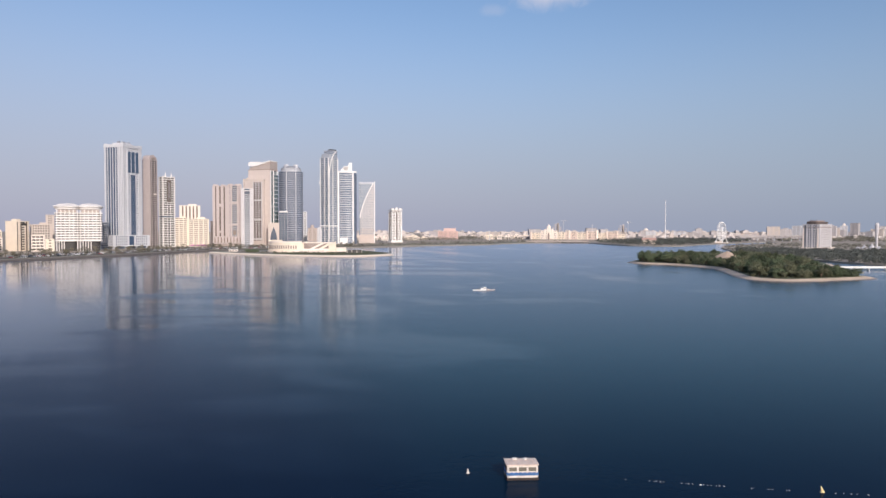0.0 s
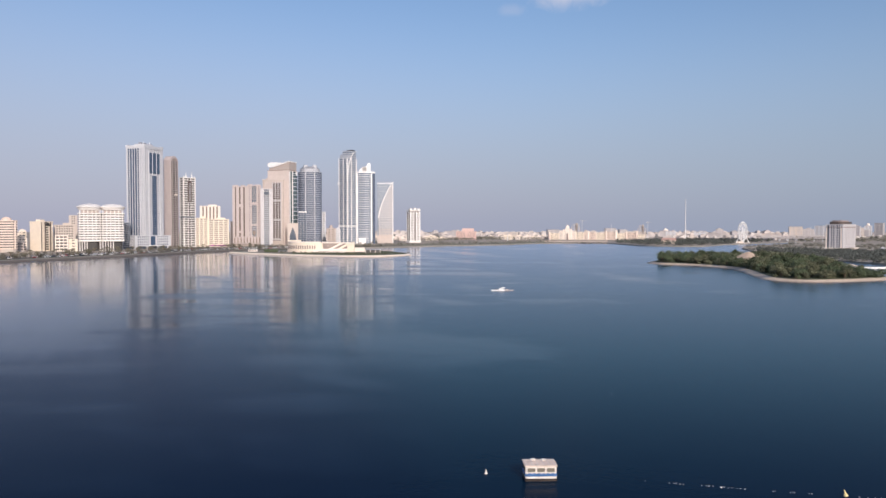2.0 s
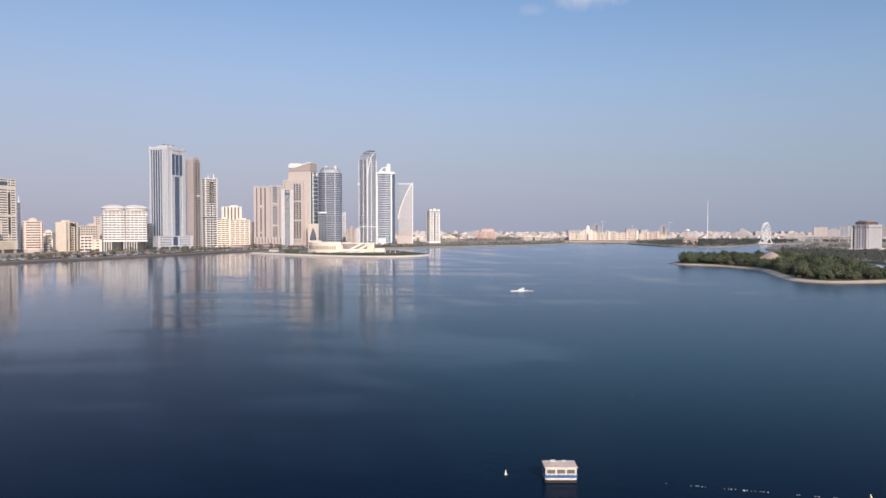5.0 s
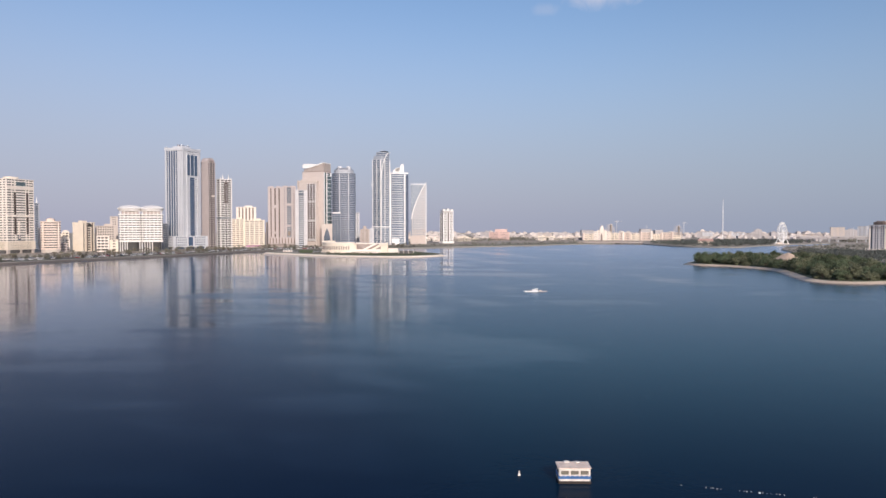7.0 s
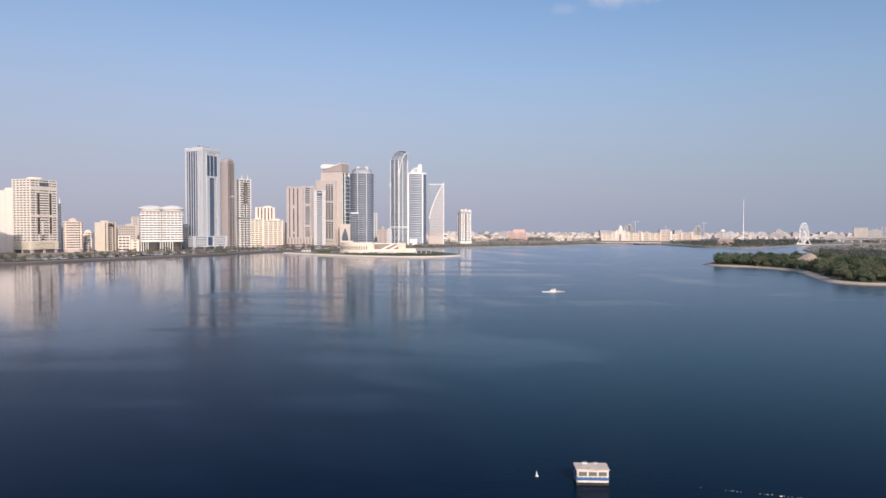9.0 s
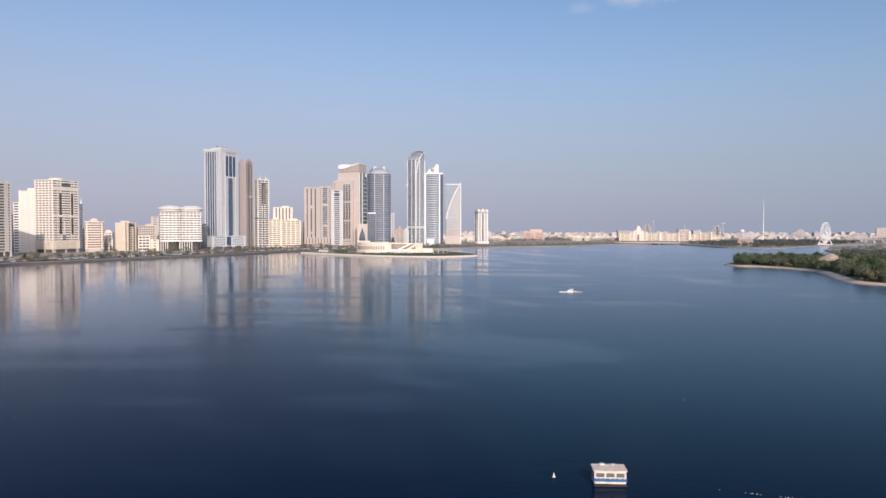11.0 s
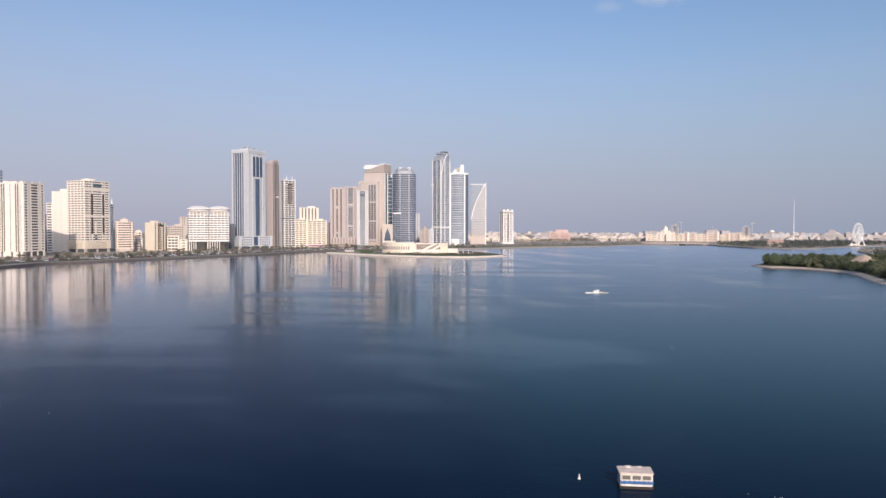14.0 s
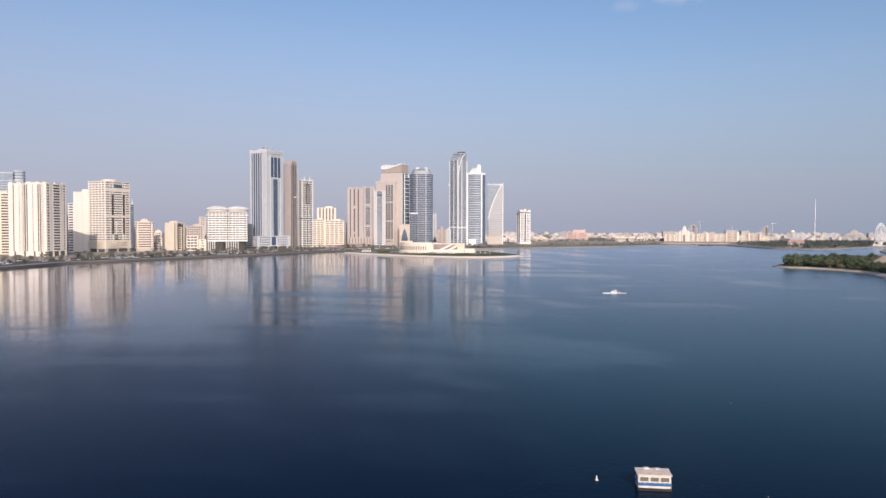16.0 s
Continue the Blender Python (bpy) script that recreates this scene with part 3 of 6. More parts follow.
NOOR = [(172, 677), (177, 647), (197, 630), (210, 600), (213, 565), (199, 500), (192, 464), (196, 446), (210, 436), (229, 440), (251, 449), (270, 459), (280, 468), (271, 492), (284, 532), (310, 585), (345, 640), (350, 720), (350, 820), (300, 830), (240, 780), (195, 725)]
island("island_1", NOOR, 1.6, 5.0, BEACH, TURF, "low wooded island edged by a pale sand beach", WETSAND)
SPIT = [(-300, 925), (-288, 905), (-229, 854), (-168, 814), (-115, 799), (-79, 813), (-59, 856), (-73, 905), (-112, 975), (-180, 1010), (-270, 1010)]
spit = island("island_2", SPIT, 2.1, 4.2, surface("pale_stone_edge", (0.80, 0.71, 0.60), rough=0.9, coarse=0.1, fine=0.9), TURF, "low green spit with a pale stone edge", BEACH)


# ---- towers along the corniche ----
W, G, B, L, P, S, F = "WGBLPSF"
ROUND = "towers round the lagoon"


def plant_room(root, x, y, w, d, z, h, material=None):
    piece("plant_room", w, d, h, x, y, z, material or PALE, root)


def mast(root, x, y, z, h, r=0.25):
    ob = part("mast", tube([(0, 0, 0), (0, 0, h)], r, r * 0.4, 6), TRIM, root)
    ob.location = (x, y, z)


def simple(name, x, y, yaw, w, d, h, front, right, label, wall, glass, storey=3.3, solid=0.5, left=None, category="apartment building", room=True, trim=None):
    root = thing(name, x, y, LAND, yaw, label, category, ROUND)
    block(root, 0, 0, w, d, 0, h, front, right, left or [(1, W)], storey, solid, wall, glass, trim)
    if room:
        plant_room(root, w * 0.12, 0, w * 0.4, d * 0.4, h + 1.1, 2.6, wall)
    return root


# the big white slab with pilasters
t = thing("apartment_block", -597, 729, LAND, -1, "white apartment slab with dark window slots and balcony bands", "apartment building", ROUND)
slot = [(2.2, W), (0.35, F), (1.0, W), (0.9, G), (1.0, W), (0.35, F), (2.6, W), (0.5, G), (1.2, W), (0.35, F), (2.0, S), (1.0, G), (0.6, W), (1.0, G), (2.4, W), (0.35, F), (1.2, W), (0.5, G), (2.2, W), (0.35, F), (0.8, W), (1.0, G), (0.6, W), (0.9, G), (2.4, S), (0.35, F), (1.4, W)]
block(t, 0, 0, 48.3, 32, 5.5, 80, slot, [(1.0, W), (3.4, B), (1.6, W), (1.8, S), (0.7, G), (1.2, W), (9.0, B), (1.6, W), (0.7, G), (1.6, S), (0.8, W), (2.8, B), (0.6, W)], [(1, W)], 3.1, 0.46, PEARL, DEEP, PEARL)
block(t, 0, 0, 48.3, 32, 0, 5.5, [(4, W), (1.5, G), (6, W), (1.5, G), (6, W), (1.5, G), (4, W), (1.5, G), (3, W)], [(1, W), (4, G), (1, W), (4, G), (1, W), (4, G), (1, W)], [(1, W)], 5.5, 0.4, WHITE, SHADEGLASS, roof=False)
for k, (px, wd) in enumerate(((-21, 5), (-10.5, 6), (2, 7), (13, 5), (21.5, 4))):
    part("crest", slab_xz([(px - wd / 2, 81), (px + wd / 2, 81), (px + wd / 2, 82.2), (px + wd / 4, 83.0), (px - wd / 4, 83.0), (px - wd / 2, 82.2)], -16.2, -15.5), WHITE, t)
for py in (-12, 0, 12):
    piece("crest", 0.7, 6, 1.8, 24.0, py, 81.1, WHITE, t)
plant_room(t, -4, 4, 14, 9, 81.1, 2.5, WHITE)

# steel and glass tower behind, with an open frame on its roof
t = thing("office_tower", -851, 970, LAND, 41, "blue-grey glass office tower with a round corner drum", "office tower", ROUND)
block(t, 0, 0, 49, 36, 0, 102, [(1, F), (14, L), (1, F), (14, L), (1, F), (12, L), (1, F)], [(1, F), (10, L), (1, F)], [(1, F), (10, L), (1, F)], 3.6, 0.4, PALE, SKYGLASS, PALE)
plant_room(t, -2.4, -3.4, 28, 22, 103.1, 11.0, SKYGLASS)
piece("roof_band", 28.6, 22.6, 1.4, -2.4, -3.4, 114.1, PALE, t)
part("corner_drum", lathe([(8.0, 102), (8.0, 117.5), (7.0, 119.0)], 28, None, 19.6, -5.4), SKYGLASS, t)
for k in range(4):
    part("drum_ring", lathe([(8.2, 104 + 4.4 * k), (8.5, 104.3 + 4.4 * k), (8.5, 105.2 + 4.4 * k), (8.2, 105.5 + 4.4 * k)], 28, None, 19.6, -5.4), PALE, t)
simple("cream_apartment_block", -684, 762, 42, 44, 30, 72, [(2, W), (6, B), (1, W), (6, B), (2, W), (6, B), (2, W)], [(1, W), (5, P), (1, W)], "cream apartment block with balconies behind a white slab", CREAM, SHADEGLASS)
simple("striped_apartment_block", -648, 853, 37, 8.2, 18, 63, [(0.8, W), (5, B), (0.6, F), (1.6, B), (0.6, W)], [(1, P)], "slim white tower with blue glass bands", WHITE, BLUEGLASS, room=False)
simple("dark_glass_block", -671, 877, 37, 6.5, 18, 49, [(1, L)], [(1, L)], "narrow dark glass block between white towers", GREY, DARKGLASS, trim=GREY, room=False, category="office building")

# plain white tower, with a lower grey part
t = simple("plain_white_tower", -640, 863, 37, 20.8, 24, 78, [(1, W), (3, P), (0.8, W), (2.2, P), (0.8, W), (3, P), (1, W)], [(1, W), (3, P), (1, W)], "plain off-white apartment tower with small windows", WHITE, PALE, 3.2, 0.62, room=False)
piece("stair_head", 9, 9, 3.5, 4, 0, 79.1, WHITE, t)

# cream tower with dark vertical slots
t = thing("cream_apartment_tower", -608, 874, LAND, -13, "cream apartment tower with close balcony bands and dark slots", "apartment tower", ROUND)
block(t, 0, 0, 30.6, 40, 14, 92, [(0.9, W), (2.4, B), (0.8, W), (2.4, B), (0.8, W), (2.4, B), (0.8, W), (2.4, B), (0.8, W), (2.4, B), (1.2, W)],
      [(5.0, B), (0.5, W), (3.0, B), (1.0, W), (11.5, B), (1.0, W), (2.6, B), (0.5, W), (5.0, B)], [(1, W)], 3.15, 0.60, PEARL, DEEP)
for z0, z1 in ((24, 45.5), (48.5, 76)):
    for y in (-8.6, 9.6):
        part("dark_slot", box(15.2, 15.9, y - 1.5, y + 1.5, z0, z1), UMBER, t, "dark glass slot")
block(t, 0, 0, 32, 41.5, 4.5, 14, [(1, W), (5, S), (1, W)], [(1, W), (6, S), (1, W)], [(1, W)], 3.2, 0.5, CREAM, SHADEGLASS)
block(t, 0, 0, 30, 39.5, 0, 4.5, [(1, W), (5, G), (1, W), (5, G), (1, W)], [(1, W), (5, G), (1, W), (5, G), (1, W)], [(1, W)], 4.5, 0.4, SAND, SHADEGLASS, roof=False)
for z, h in ((46, 2.0), (81, 2.4)):
    piece("cross_band", 0.9, 39, h, 15.6, 0, z, WHITE, t)
piece("name_panel", 0.5, 13.5, 4.8, 15.75, 0.3, 84.5, GREENGLASS, t, "dark green panel high on the front")
piece("tall_panel", 0.6, 2.0, 22, 15.8, -3.0, 18, WHITE, t)
piece("doorway_panel", 0.6, 3.4, 7, 15.8, -3.0, 16.2, DARKGLASS, t)
piece("flank", 12, 14, 91, -13.5, 14, 0, PINK, t)
part("roof_ring", lathe([(7.5, 93.1), (8.5, 93.1), (8.8, 95.0), (8.2, 95.6), (6.0, 95.6)], 24), CREAM, t)
for k in range(10):
    a = k * math.tau / 10
    piece("ring_post", 0.5, 0.5, 3.0, 8.2 * math.cos(a), 8.2 * math.sin(a), 93.1, CREAM, t)
plant_room(t, 0, 0, 10, 12, 93.1, 3.2, CREAM)

t = simple("grey_spire_tower", -702, 1068, 33, 7.2, 16, 69, [(1, W), (3, L), (1, W)], [(1, L)], "slim grey glass tower with a spike", GREY, DARKGLASS, trim=GREY, room=False, category="office tower")
part("spike", tube([(0, 0, 70), (0, 0, 80)], 1.2, 0.1, 8), TRIM, t)

# small pink block with a faceted front
t = thing("pink_apartment_block", -577, 906, LAND, 33, "small pink apartment block with white window bands", "apartment building", ROUND)
pts = [(-11, 9), (-11.3, -5), (-6.5, -9.5), (6.5, -9.5), (11.3, -5), (11, 9)]
floors_on(t, pts, 4, 39, 3.2, 0.6, PEACH, SHADEGLASS)
part("ground_storey", prism([(x * 0.97, y * 0.97) for x, y in pts], 0, 4), SAND, t)
part("cornice", prism([(x * 1.06, y * 1.06) for x, y in pts], 39, 40.6), PEACH, t)
part("roof_lantern", lathe([(5.5, 40.6), (5.5, 43.0), (3.5, 44.2), (0.6, 45.2)], 8), PEACH, t)
for sx in (-8.9, 8.9):
    piece("corner_pier", 2.0, 2.0, 35, sx, -7.3, 4, PEACH, t)

# low houses beside it
for i, (x, y, w, d, h, m) in enumerate(((-600, 964, 10, 10, 20, WHITE), (-590, 960, 9, 11, 25, CREAM), (-583, 948, 11, 9, 16, WHITE), (-592, 935, 18, 8, 8, SAND), (-640, 1000, 26, 14, 31, SAND), (-575, 930, 9, 8, 11, PINK))):
    r = simple("low_apartment_house", x, y, 31, w, d, h, [(1, W), (2.4, P), (0.8, W), (2.4, B), (1, W)], [(1, W), (3, P), (1, W)], "low render-faced house in the corniche row", m, SHADEGLASS, room=i % 2 == 0, category="house")
    if i == 1:
        part("arched_gable", slab_xz([(-4.2, h + 1)] + [(4.2 * math.cos(math.pi - a * math.pi / 10), h + 1 + 3.2 * math.sin(a * math.pi / 10)) for a in range(1, 10)] + [(4.2, h + 1)], -5.5, -4.8), WHITE, r)

# cream block with an arched balcony bay
t = thing("arched_apartment_block", -564, 960, LAND, -15, "cream block with an arched bay of balconies", "apartment building", ROUND)
block(t, 0, 0, 18, 20.4, 0, 38.5, [(1, W)], [(0.4, W), (2.0, G), (2.4, W), (1.2, W), (7.4, B), (1.2, W), (1.4, W), (2.0, G), (1.8, W)], [(1, W)], 3.3, 0.5, CREAM, DEEP)
piece("pilaster", 0.8, 1.0, 38.5, 9.3, -3.3, 0, UMBER, t)
piece("pilaster", 0.8, 1.0, 38.5, 9.3, 5.6, 0, UMBER, t)
arch = [(1.2 + 4.0 * math.cos(a * math.pi / 12), 33.5 + 4.0 * math.sin(a * math.pi / 12)) for a in range(13)]
bm = bmesh.new()
slab_xz(arch, -0.25, 0.25, bm)
# flat near-black slab paints the shaded recess onto the wall
ob = part("arch_head", bm, DEEP, t, "dark arched recess over the balconies")
ob.matrix_local = pose(9.35, 0, 0, 0, 0, 90)
plant_room(t, -2, 0, 7, 8, 39.6, 2.4, CREAM)

simple("grey_office_block", -553, 997, 29, 27, 20, 34, [(1, W), (10, P), (1, W)], [(1, W), (4, P), (1, W)], "sand-coloured office block with dark windows", SAND, SHADEGLASS, 3.4, 0.45, category="office building")
t = simple("white_office_block", -528, 944, 29, 15, 14, 20, [(1, W), (3, B), (0.8, W), (3, B), (0.8, W), (3, B), (1, W)], [(1, P)], "low white office with shaded window bays", WHITE, SHADEGLASS, 4.0, 0.4, room=False, category="office building")
t = simple("white_garden_house", -516, 951, 29, 10, 13, 15, [(1, W), (2, P), (1, W)], [(1, P)], "low cream house with few windows", CREAM, SHADEGLASS, 4.0, 0.6, room=False, category="house")
simple("cream_rear_block", -567, 1046, 28, 11, 20, 48, [(1, W), (3, P), (1, W)], [(1, P)], "cream tower block behind the domed building", SAND, SHADEGLASS, room=False)

# white building under two shallow domes
t = thing("domed_building", -490, 975.5, LAND, 27, "white building of balcony tiers under two shallow domes", "apartment building", ROUND)
t.scale = (0.91, 0.91, 0.985)
for k, cx in enumerate((-15.2, 15.2)):
    lobe = rounded(31.0, 32, 32, 5.0)
    ob = part("glazing", prism(lobe, 13.5, 50.2), SHADEGLASS, t)
    ob.location = (cx, 0, 0)
    # near-black core paints the shade behind the podium columns
    ob = part("podium_glass", prism([(x * 0.86, y * 0.86) for x, y in lobe], 0, 13.5), DEEP, t)
    ob.location = (cx, 0, 0)
    band = mesh_of(prism([(x * 1.035, y * 1.035) for x, y in lobe], 0, 1.85), "balcony_band", PLAIN)
    for i in range(11):
        ob = new("balcony_band", band)
        ob.location, ob.parent = (cx, 0, 13.5 + i * 3.33), t
    for px in (-13.6, -8.2, -3.0, 3.0, 8.2, 13.6):
        piece("facade_pier", 1.0, 0.5, 36.7, cx + px, -16.05, 13.5, PLAIN, t)
    piece("crown_slab", 33.0, 34.5, 1.2, cx, 0, 50.2, PLAIN, t)
    for px in (-13.5, -8, -2.7, 2.7, 8, 13.5):
        piece("loggia_post", 1.2, 1.2, 4.2, cx + px, -15, 51.4, PLAIN, t)
    # core coloured darker than the tiers to paint the shade under the brim
    piece("loggia_core", 24, 24, 4.2, cx, 0, 51.4, TAN, t)
    part("brim", lathe([(14.6, 55.6), (16.0, 56.2), (16.4, 58.2), (18.2, 59.2), (18.2, 60.2), (17.6, 60.4)], 24, None, cx), PLAIN, t)
    part("dome", lathe([(17.6, 60.4), (14.6, 61.8), (10.5, 63.0), (5.5, 63.9), (0.3, 64.3)], 24, None, cx), PLAIN, t)
    for q in range(12):
        a = q * math.tau / 12
        part("dome_rib", tube([(cx + 18.0 * math.cos(a), 18.0 * math.sin(a), 60.2), (cx + 10.5 * math.cos(a), 10.5 * math.sin(a), 63.0), (cx + 0.6 * math.cos(a), 0.6 * math.sin(a), 64.4)], 0.4, 0.25, 5), PLAIN, t)
for px in (-29, -26, -22.5, -19.5, -2.2, 1.5, 5.0, 8.6, 12.0, 15.5):
    ob = part("column", lathe([(0.95, 0), (0.75, 0.6), (0.7, 12.3), (1.05, 13.5)], 12), PLAIN, t)
    ob.location = (px, -15.2, 0)
part("canopy", box(-31, 31, -18, 16, 12.9, 13.5), PLAIN, t)

simple("dark_glass_office", -492, 1053, 25, 10, 25, 38, [(1, L)], [(1, L)], "dark glass office block beside the domed building", GREY, DARKGLASS, trim=GREY, room=False, category="office building")

# the tall blue and silver tower on its podium
t = thing("blue_glass_tower", -478, 1086, LAND, -14, "tall silver tower with deep blue glass strips", "tower", ROUND)
strips = [(1.6, W), (2.0, L), (0.5, F), (2.2, G), (0.5, F), (2.2, G), (0.5, F), (2.2, G), (0.5, F), (2.0, L), (1.4, W), (0.5, L), (1.2, W), (0.5, L), (1.2, W), (0.5, L), (1.0, W)]
block(t, 0, 0, 32.4, 41.9, 19, 148.6, strips, [(1.5, W), (0.5, L), (1.5, W), (0.5, L), (1.5, W), (1.0, W), (13.2, P), (1.0, W), (3.0, P)], [(1, P)], 3.4, 0.5, PALE, BLUEGLASS, PALE)
for y0, y1, z0, z1, m in ((-12, 12.5, 112, 143, BLUEGLASS), (-4.6, 4.9, 19, 109, BLUEGLASS)):
    part("blue_bay", box(16.0, 16.9, y0, y1, z0, z1), m, t, "deep blue curtain glass bay")
for y in (-12.4, -4.6, 4.6, 12.8):
    piece("bay_fin", 1.5, 0.8, 126 if abs(y) > 5 else 33, 16.6, y, 19 if abs(y) > 5 else 111, PALE, t)
for k in range(26):
    piece("bay_rail", 1.0, 9.5, 0.35, 16.45, 0.15, 21 + 3.4 * k, GREY, t)
piece("bay_head", 1.4, 12, 2.2, 16.5, 0.1, 109, PALE, t)
piece("crown", 33.4, 42.9, 3.4, 0, 0, 149.7, PALE, t)
piece("crown_corner", 4, 4, 1.0, -14.5, -19, 153.1, PALE, t)
piece("crown_corner", 4, 4, 1.0, 14.5, -19, 153.1, PALE, t)
piece("crown_corner", 4, 4, 1.0, 14.5, 19, 153.1, PALE, t)
for x, y, w, d, h in ((-3, -6, 4, 3, 6.2), (3, -4, 3, 5, 5.4), (6, 3, 5, 4, 4.8), (-7, 2, 3, 3, 5.0)):
    piece("roof_machine", w, d, h, x, y, 153.1, GREY, t)
plant_room(t, 0, -2, 18, 20, 153.1, 3.0, PALE)
for x, y in ((-5, -6), (4, -8), (7, 3), (2, 9)):
    mast(t, x, y, 157, 3.0)
t2 = thing("tower_podium", -465, 1068, LAND, -35, "silver podium of a tower with square windows", "podium", ROUND)
block(t2, 0, 0, 22, 58, 3.8, 18.6, [(1, W), (5, P), (1, W)], [(1, W), (8, P), (0.7, W), (3.2, G), (0.7, W), (8, P), (1, W)], [(1, W)], 3.7, 0.45, PALE, BLUEGLASS)
block(t2, 0, 0, 20, 56, 0, 3.8, [(1, W), (3, G), (1, W)], [(1, W), (4, G), (1, W), (4, G), (1, W), (4, G), (1, W)], [(1, W)], 3.8, 0.5, PALE, DARKGLASS, roof=False)
piece("porch", 5, 16, 0.8, 12.5, 1, 4.2, TRIM, t2)

# reddish tower with an arched top
t = thing("red_stone_tower", -461, 1142, LAND, -18, "slender reddish stone tower with a rounded top", "tower", ROUND)
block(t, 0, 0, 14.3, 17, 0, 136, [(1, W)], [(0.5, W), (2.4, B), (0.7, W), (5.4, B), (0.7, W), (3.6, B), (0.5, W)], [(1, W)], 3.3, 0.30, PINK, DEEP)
arch = [(-8.5, 137)] + [(8.5 * math.cos(math.pi - a * math.pi / 12), 137 + 7.5 * math.sin(a * math.pi / 12)) for a in range(1, 12)] + [(8.5, 137)]
ob = part("arched_gable", slab_xz(arch, -6.5, 6.5), PINK, t)
ob.matrix_local = pose(0, 0, 0, 0, 0, 90)
ob = part("arch_recess", slab_xz([(x * 0.62, 137 + (z - 137) * 0.62 - 1) for x, z in arch], -0.3, 0.3), BROWN, t)
ob.matrix_local = pose(6.75, 0, 0, 0, 0, 90)
piece("balcony_box", 2.0, 5, 2.4, 7.8, 2.0, 82, WHITE, t)

# white tower with two spires
t = thing("spired_white_tower", -445, 1169, LAND, -39, "white banded tower with dark glass and two spires", "tower", ROUND)
for z0, z1 in ((0, 46), (49.5, 111)):
    block(t, 0, 0, 13, 21.5, z0, z1, [(1, W), (3, B), (1, W)], [(0.5, W), (4.2, B), (0.5, W), (2.6, L), (0.5, W), (4.2, B), (0.5, W)], [(1, W)], 3.7, 0.40, PLAIN, DEEP)
block(t, 0, 0, 12, 20.5, 46, 49.5, [(1, G)], [(1, G)], [(1, W)], 3.3, 0.5, PLAIN, DARKGLASS, roof=False)
part("dark_bay", box(6.3, 7.5, -3.2, 3.2, 72, 107), UMBER, t)
for y in (-1.0, 1.0):
    piece("bay_fin", 0.6, 0.4, 30, 7.4, y, 74, PALE, t)
for y in (-5.2, 5.2):
    part("spire", tube([(5.0, y, 112), (5.0, y, 115), (5.0, y, 121)], 1.5, 0.1, 8), PLAIN, t)
for y in (-9.5, 9.5):
    part("pinnacle", tube([(5.5, y, 112), (5.5, y, 115)], 0.9, 0.1, 6), PLAIN, t)

simple("cream_corniche_block", -430, 1190, 20, 21, 20, 46, [(1, W), (3, B), (0.8, W), (3, B), (0.8, W), (3, B), (1, W)], [(1, P)], "cream apartment block with rows of balconies", CREAM, SHADEGLASS, 3.2, 0.55)
simple("cream_corniche_block", -403, 1194, 19, 33, 20, 44, [(1, W), (3, B), (0.8, W), (3, B), (0.8, W), (3, B), (0.8, W), (3, B), (1, W)], [(1, P)], "cream apartment block with rows of balconies", CREAM, SHADEGLASS, 3.2, 0.55)
simple("pink_rear_tower", -466, 1335, 19, 36, 24, 70, [(2, W), (1.2, G), (1.6, W), (1.2, G), (1.6, W), (1.2, G), (1.6, W), (1.2, G), (1.6, W), (1.2, G), (2, W)], [(1, W), (2, P), (1, W)], "pale pinkish tower with dark vertical slots behind low blocks", WHITE, BRONZE)
simple("brown_slim_block", -404, 1280, 18, 13, 15, 41, [(1, W), (3, P), (1, W)], [(1, P)], "slim brown block beside cream houses", TAN, BROWN, room=False)

# tan stone twin slab
t = thing("tan_stone_tower", -368, 1236, LAND, 17, "broad pinkish stone tower with dark window slots", "tower", ROUND)
block(t, -11.5, 0, 24, 28, 4, 100, [(1.8, W), (0.8, G), (2.0, W), (1.0, G), (1.9, W), (1.0, G), (1.6, W)], [(1, W)], [(1, W), (2, P), (1, W)], 3.4, 0.55, PINK, UMBER, TAN)
block(t, 12.0, -1.5, 24, 28, 4, 101.5, [(1.4, W), (1.4, P), (0.9, W), (3.6, L), (0.9, W), (1.4, P), (1.4, W)], [(1, W), (3, P), (1, W)], [(1, W)], 3.4, 0.55, PINK, DARKGLASS, ROSEGREY)
part("ground_storey", box(-22.5, 23, -12.5, 12.5, 0, 4), TAN, t)
for x, w, z, h in ((-11.5, 12, 66, 5), (-11.5, 12, 22, 3.5), (12.0, 8, 70, 4), (12.0, 8, 34, 3)):
    piece("cross_band", w, 0.5, h, x, -14.1 if x < 0 else -15.6, z, PINK, t)
part("stepped_base", box(-23.5, 24.2, -15.9, 14, 4, 16), PINK, t)
for k in range(9):
    piece("base_window", 1.5, 0.4, 9, -20 + 5.1 * k, -16.0, 5.5, BRONZE, t)
for x, w in ((-18, 9), (-6, 8), (6, 8), (18, 10)):
    piece("roof_step", w, 20, 2.2, x, 0, 101.1 if x < 0 else 102.6, PINK, t)
part("pointed_bay", slab_xz([(9.6, 26), (14.4, 26), (14.4, 21), (12, 17), (9.6, 21)], -15.95, -15.5), BRONZE, t)

t = simple("grey_windowed_tower", -333, 1233, 15, 20, 24, 96, [(1.6, W), (0.8, P), (0.8, W), (5.0, L), (0.8, W), (0.8, P), (1.6, W)], [(1, W), (3, P), (1, W)], "pale stone tower with a grey glass centre", OYSTER, DARKGLASS, 3.4, 0.5, room=False, category="tower")
piece("head_panel", 9, 0.6, 3.0, 0, -12.2, 88, DARKGLASS, t)

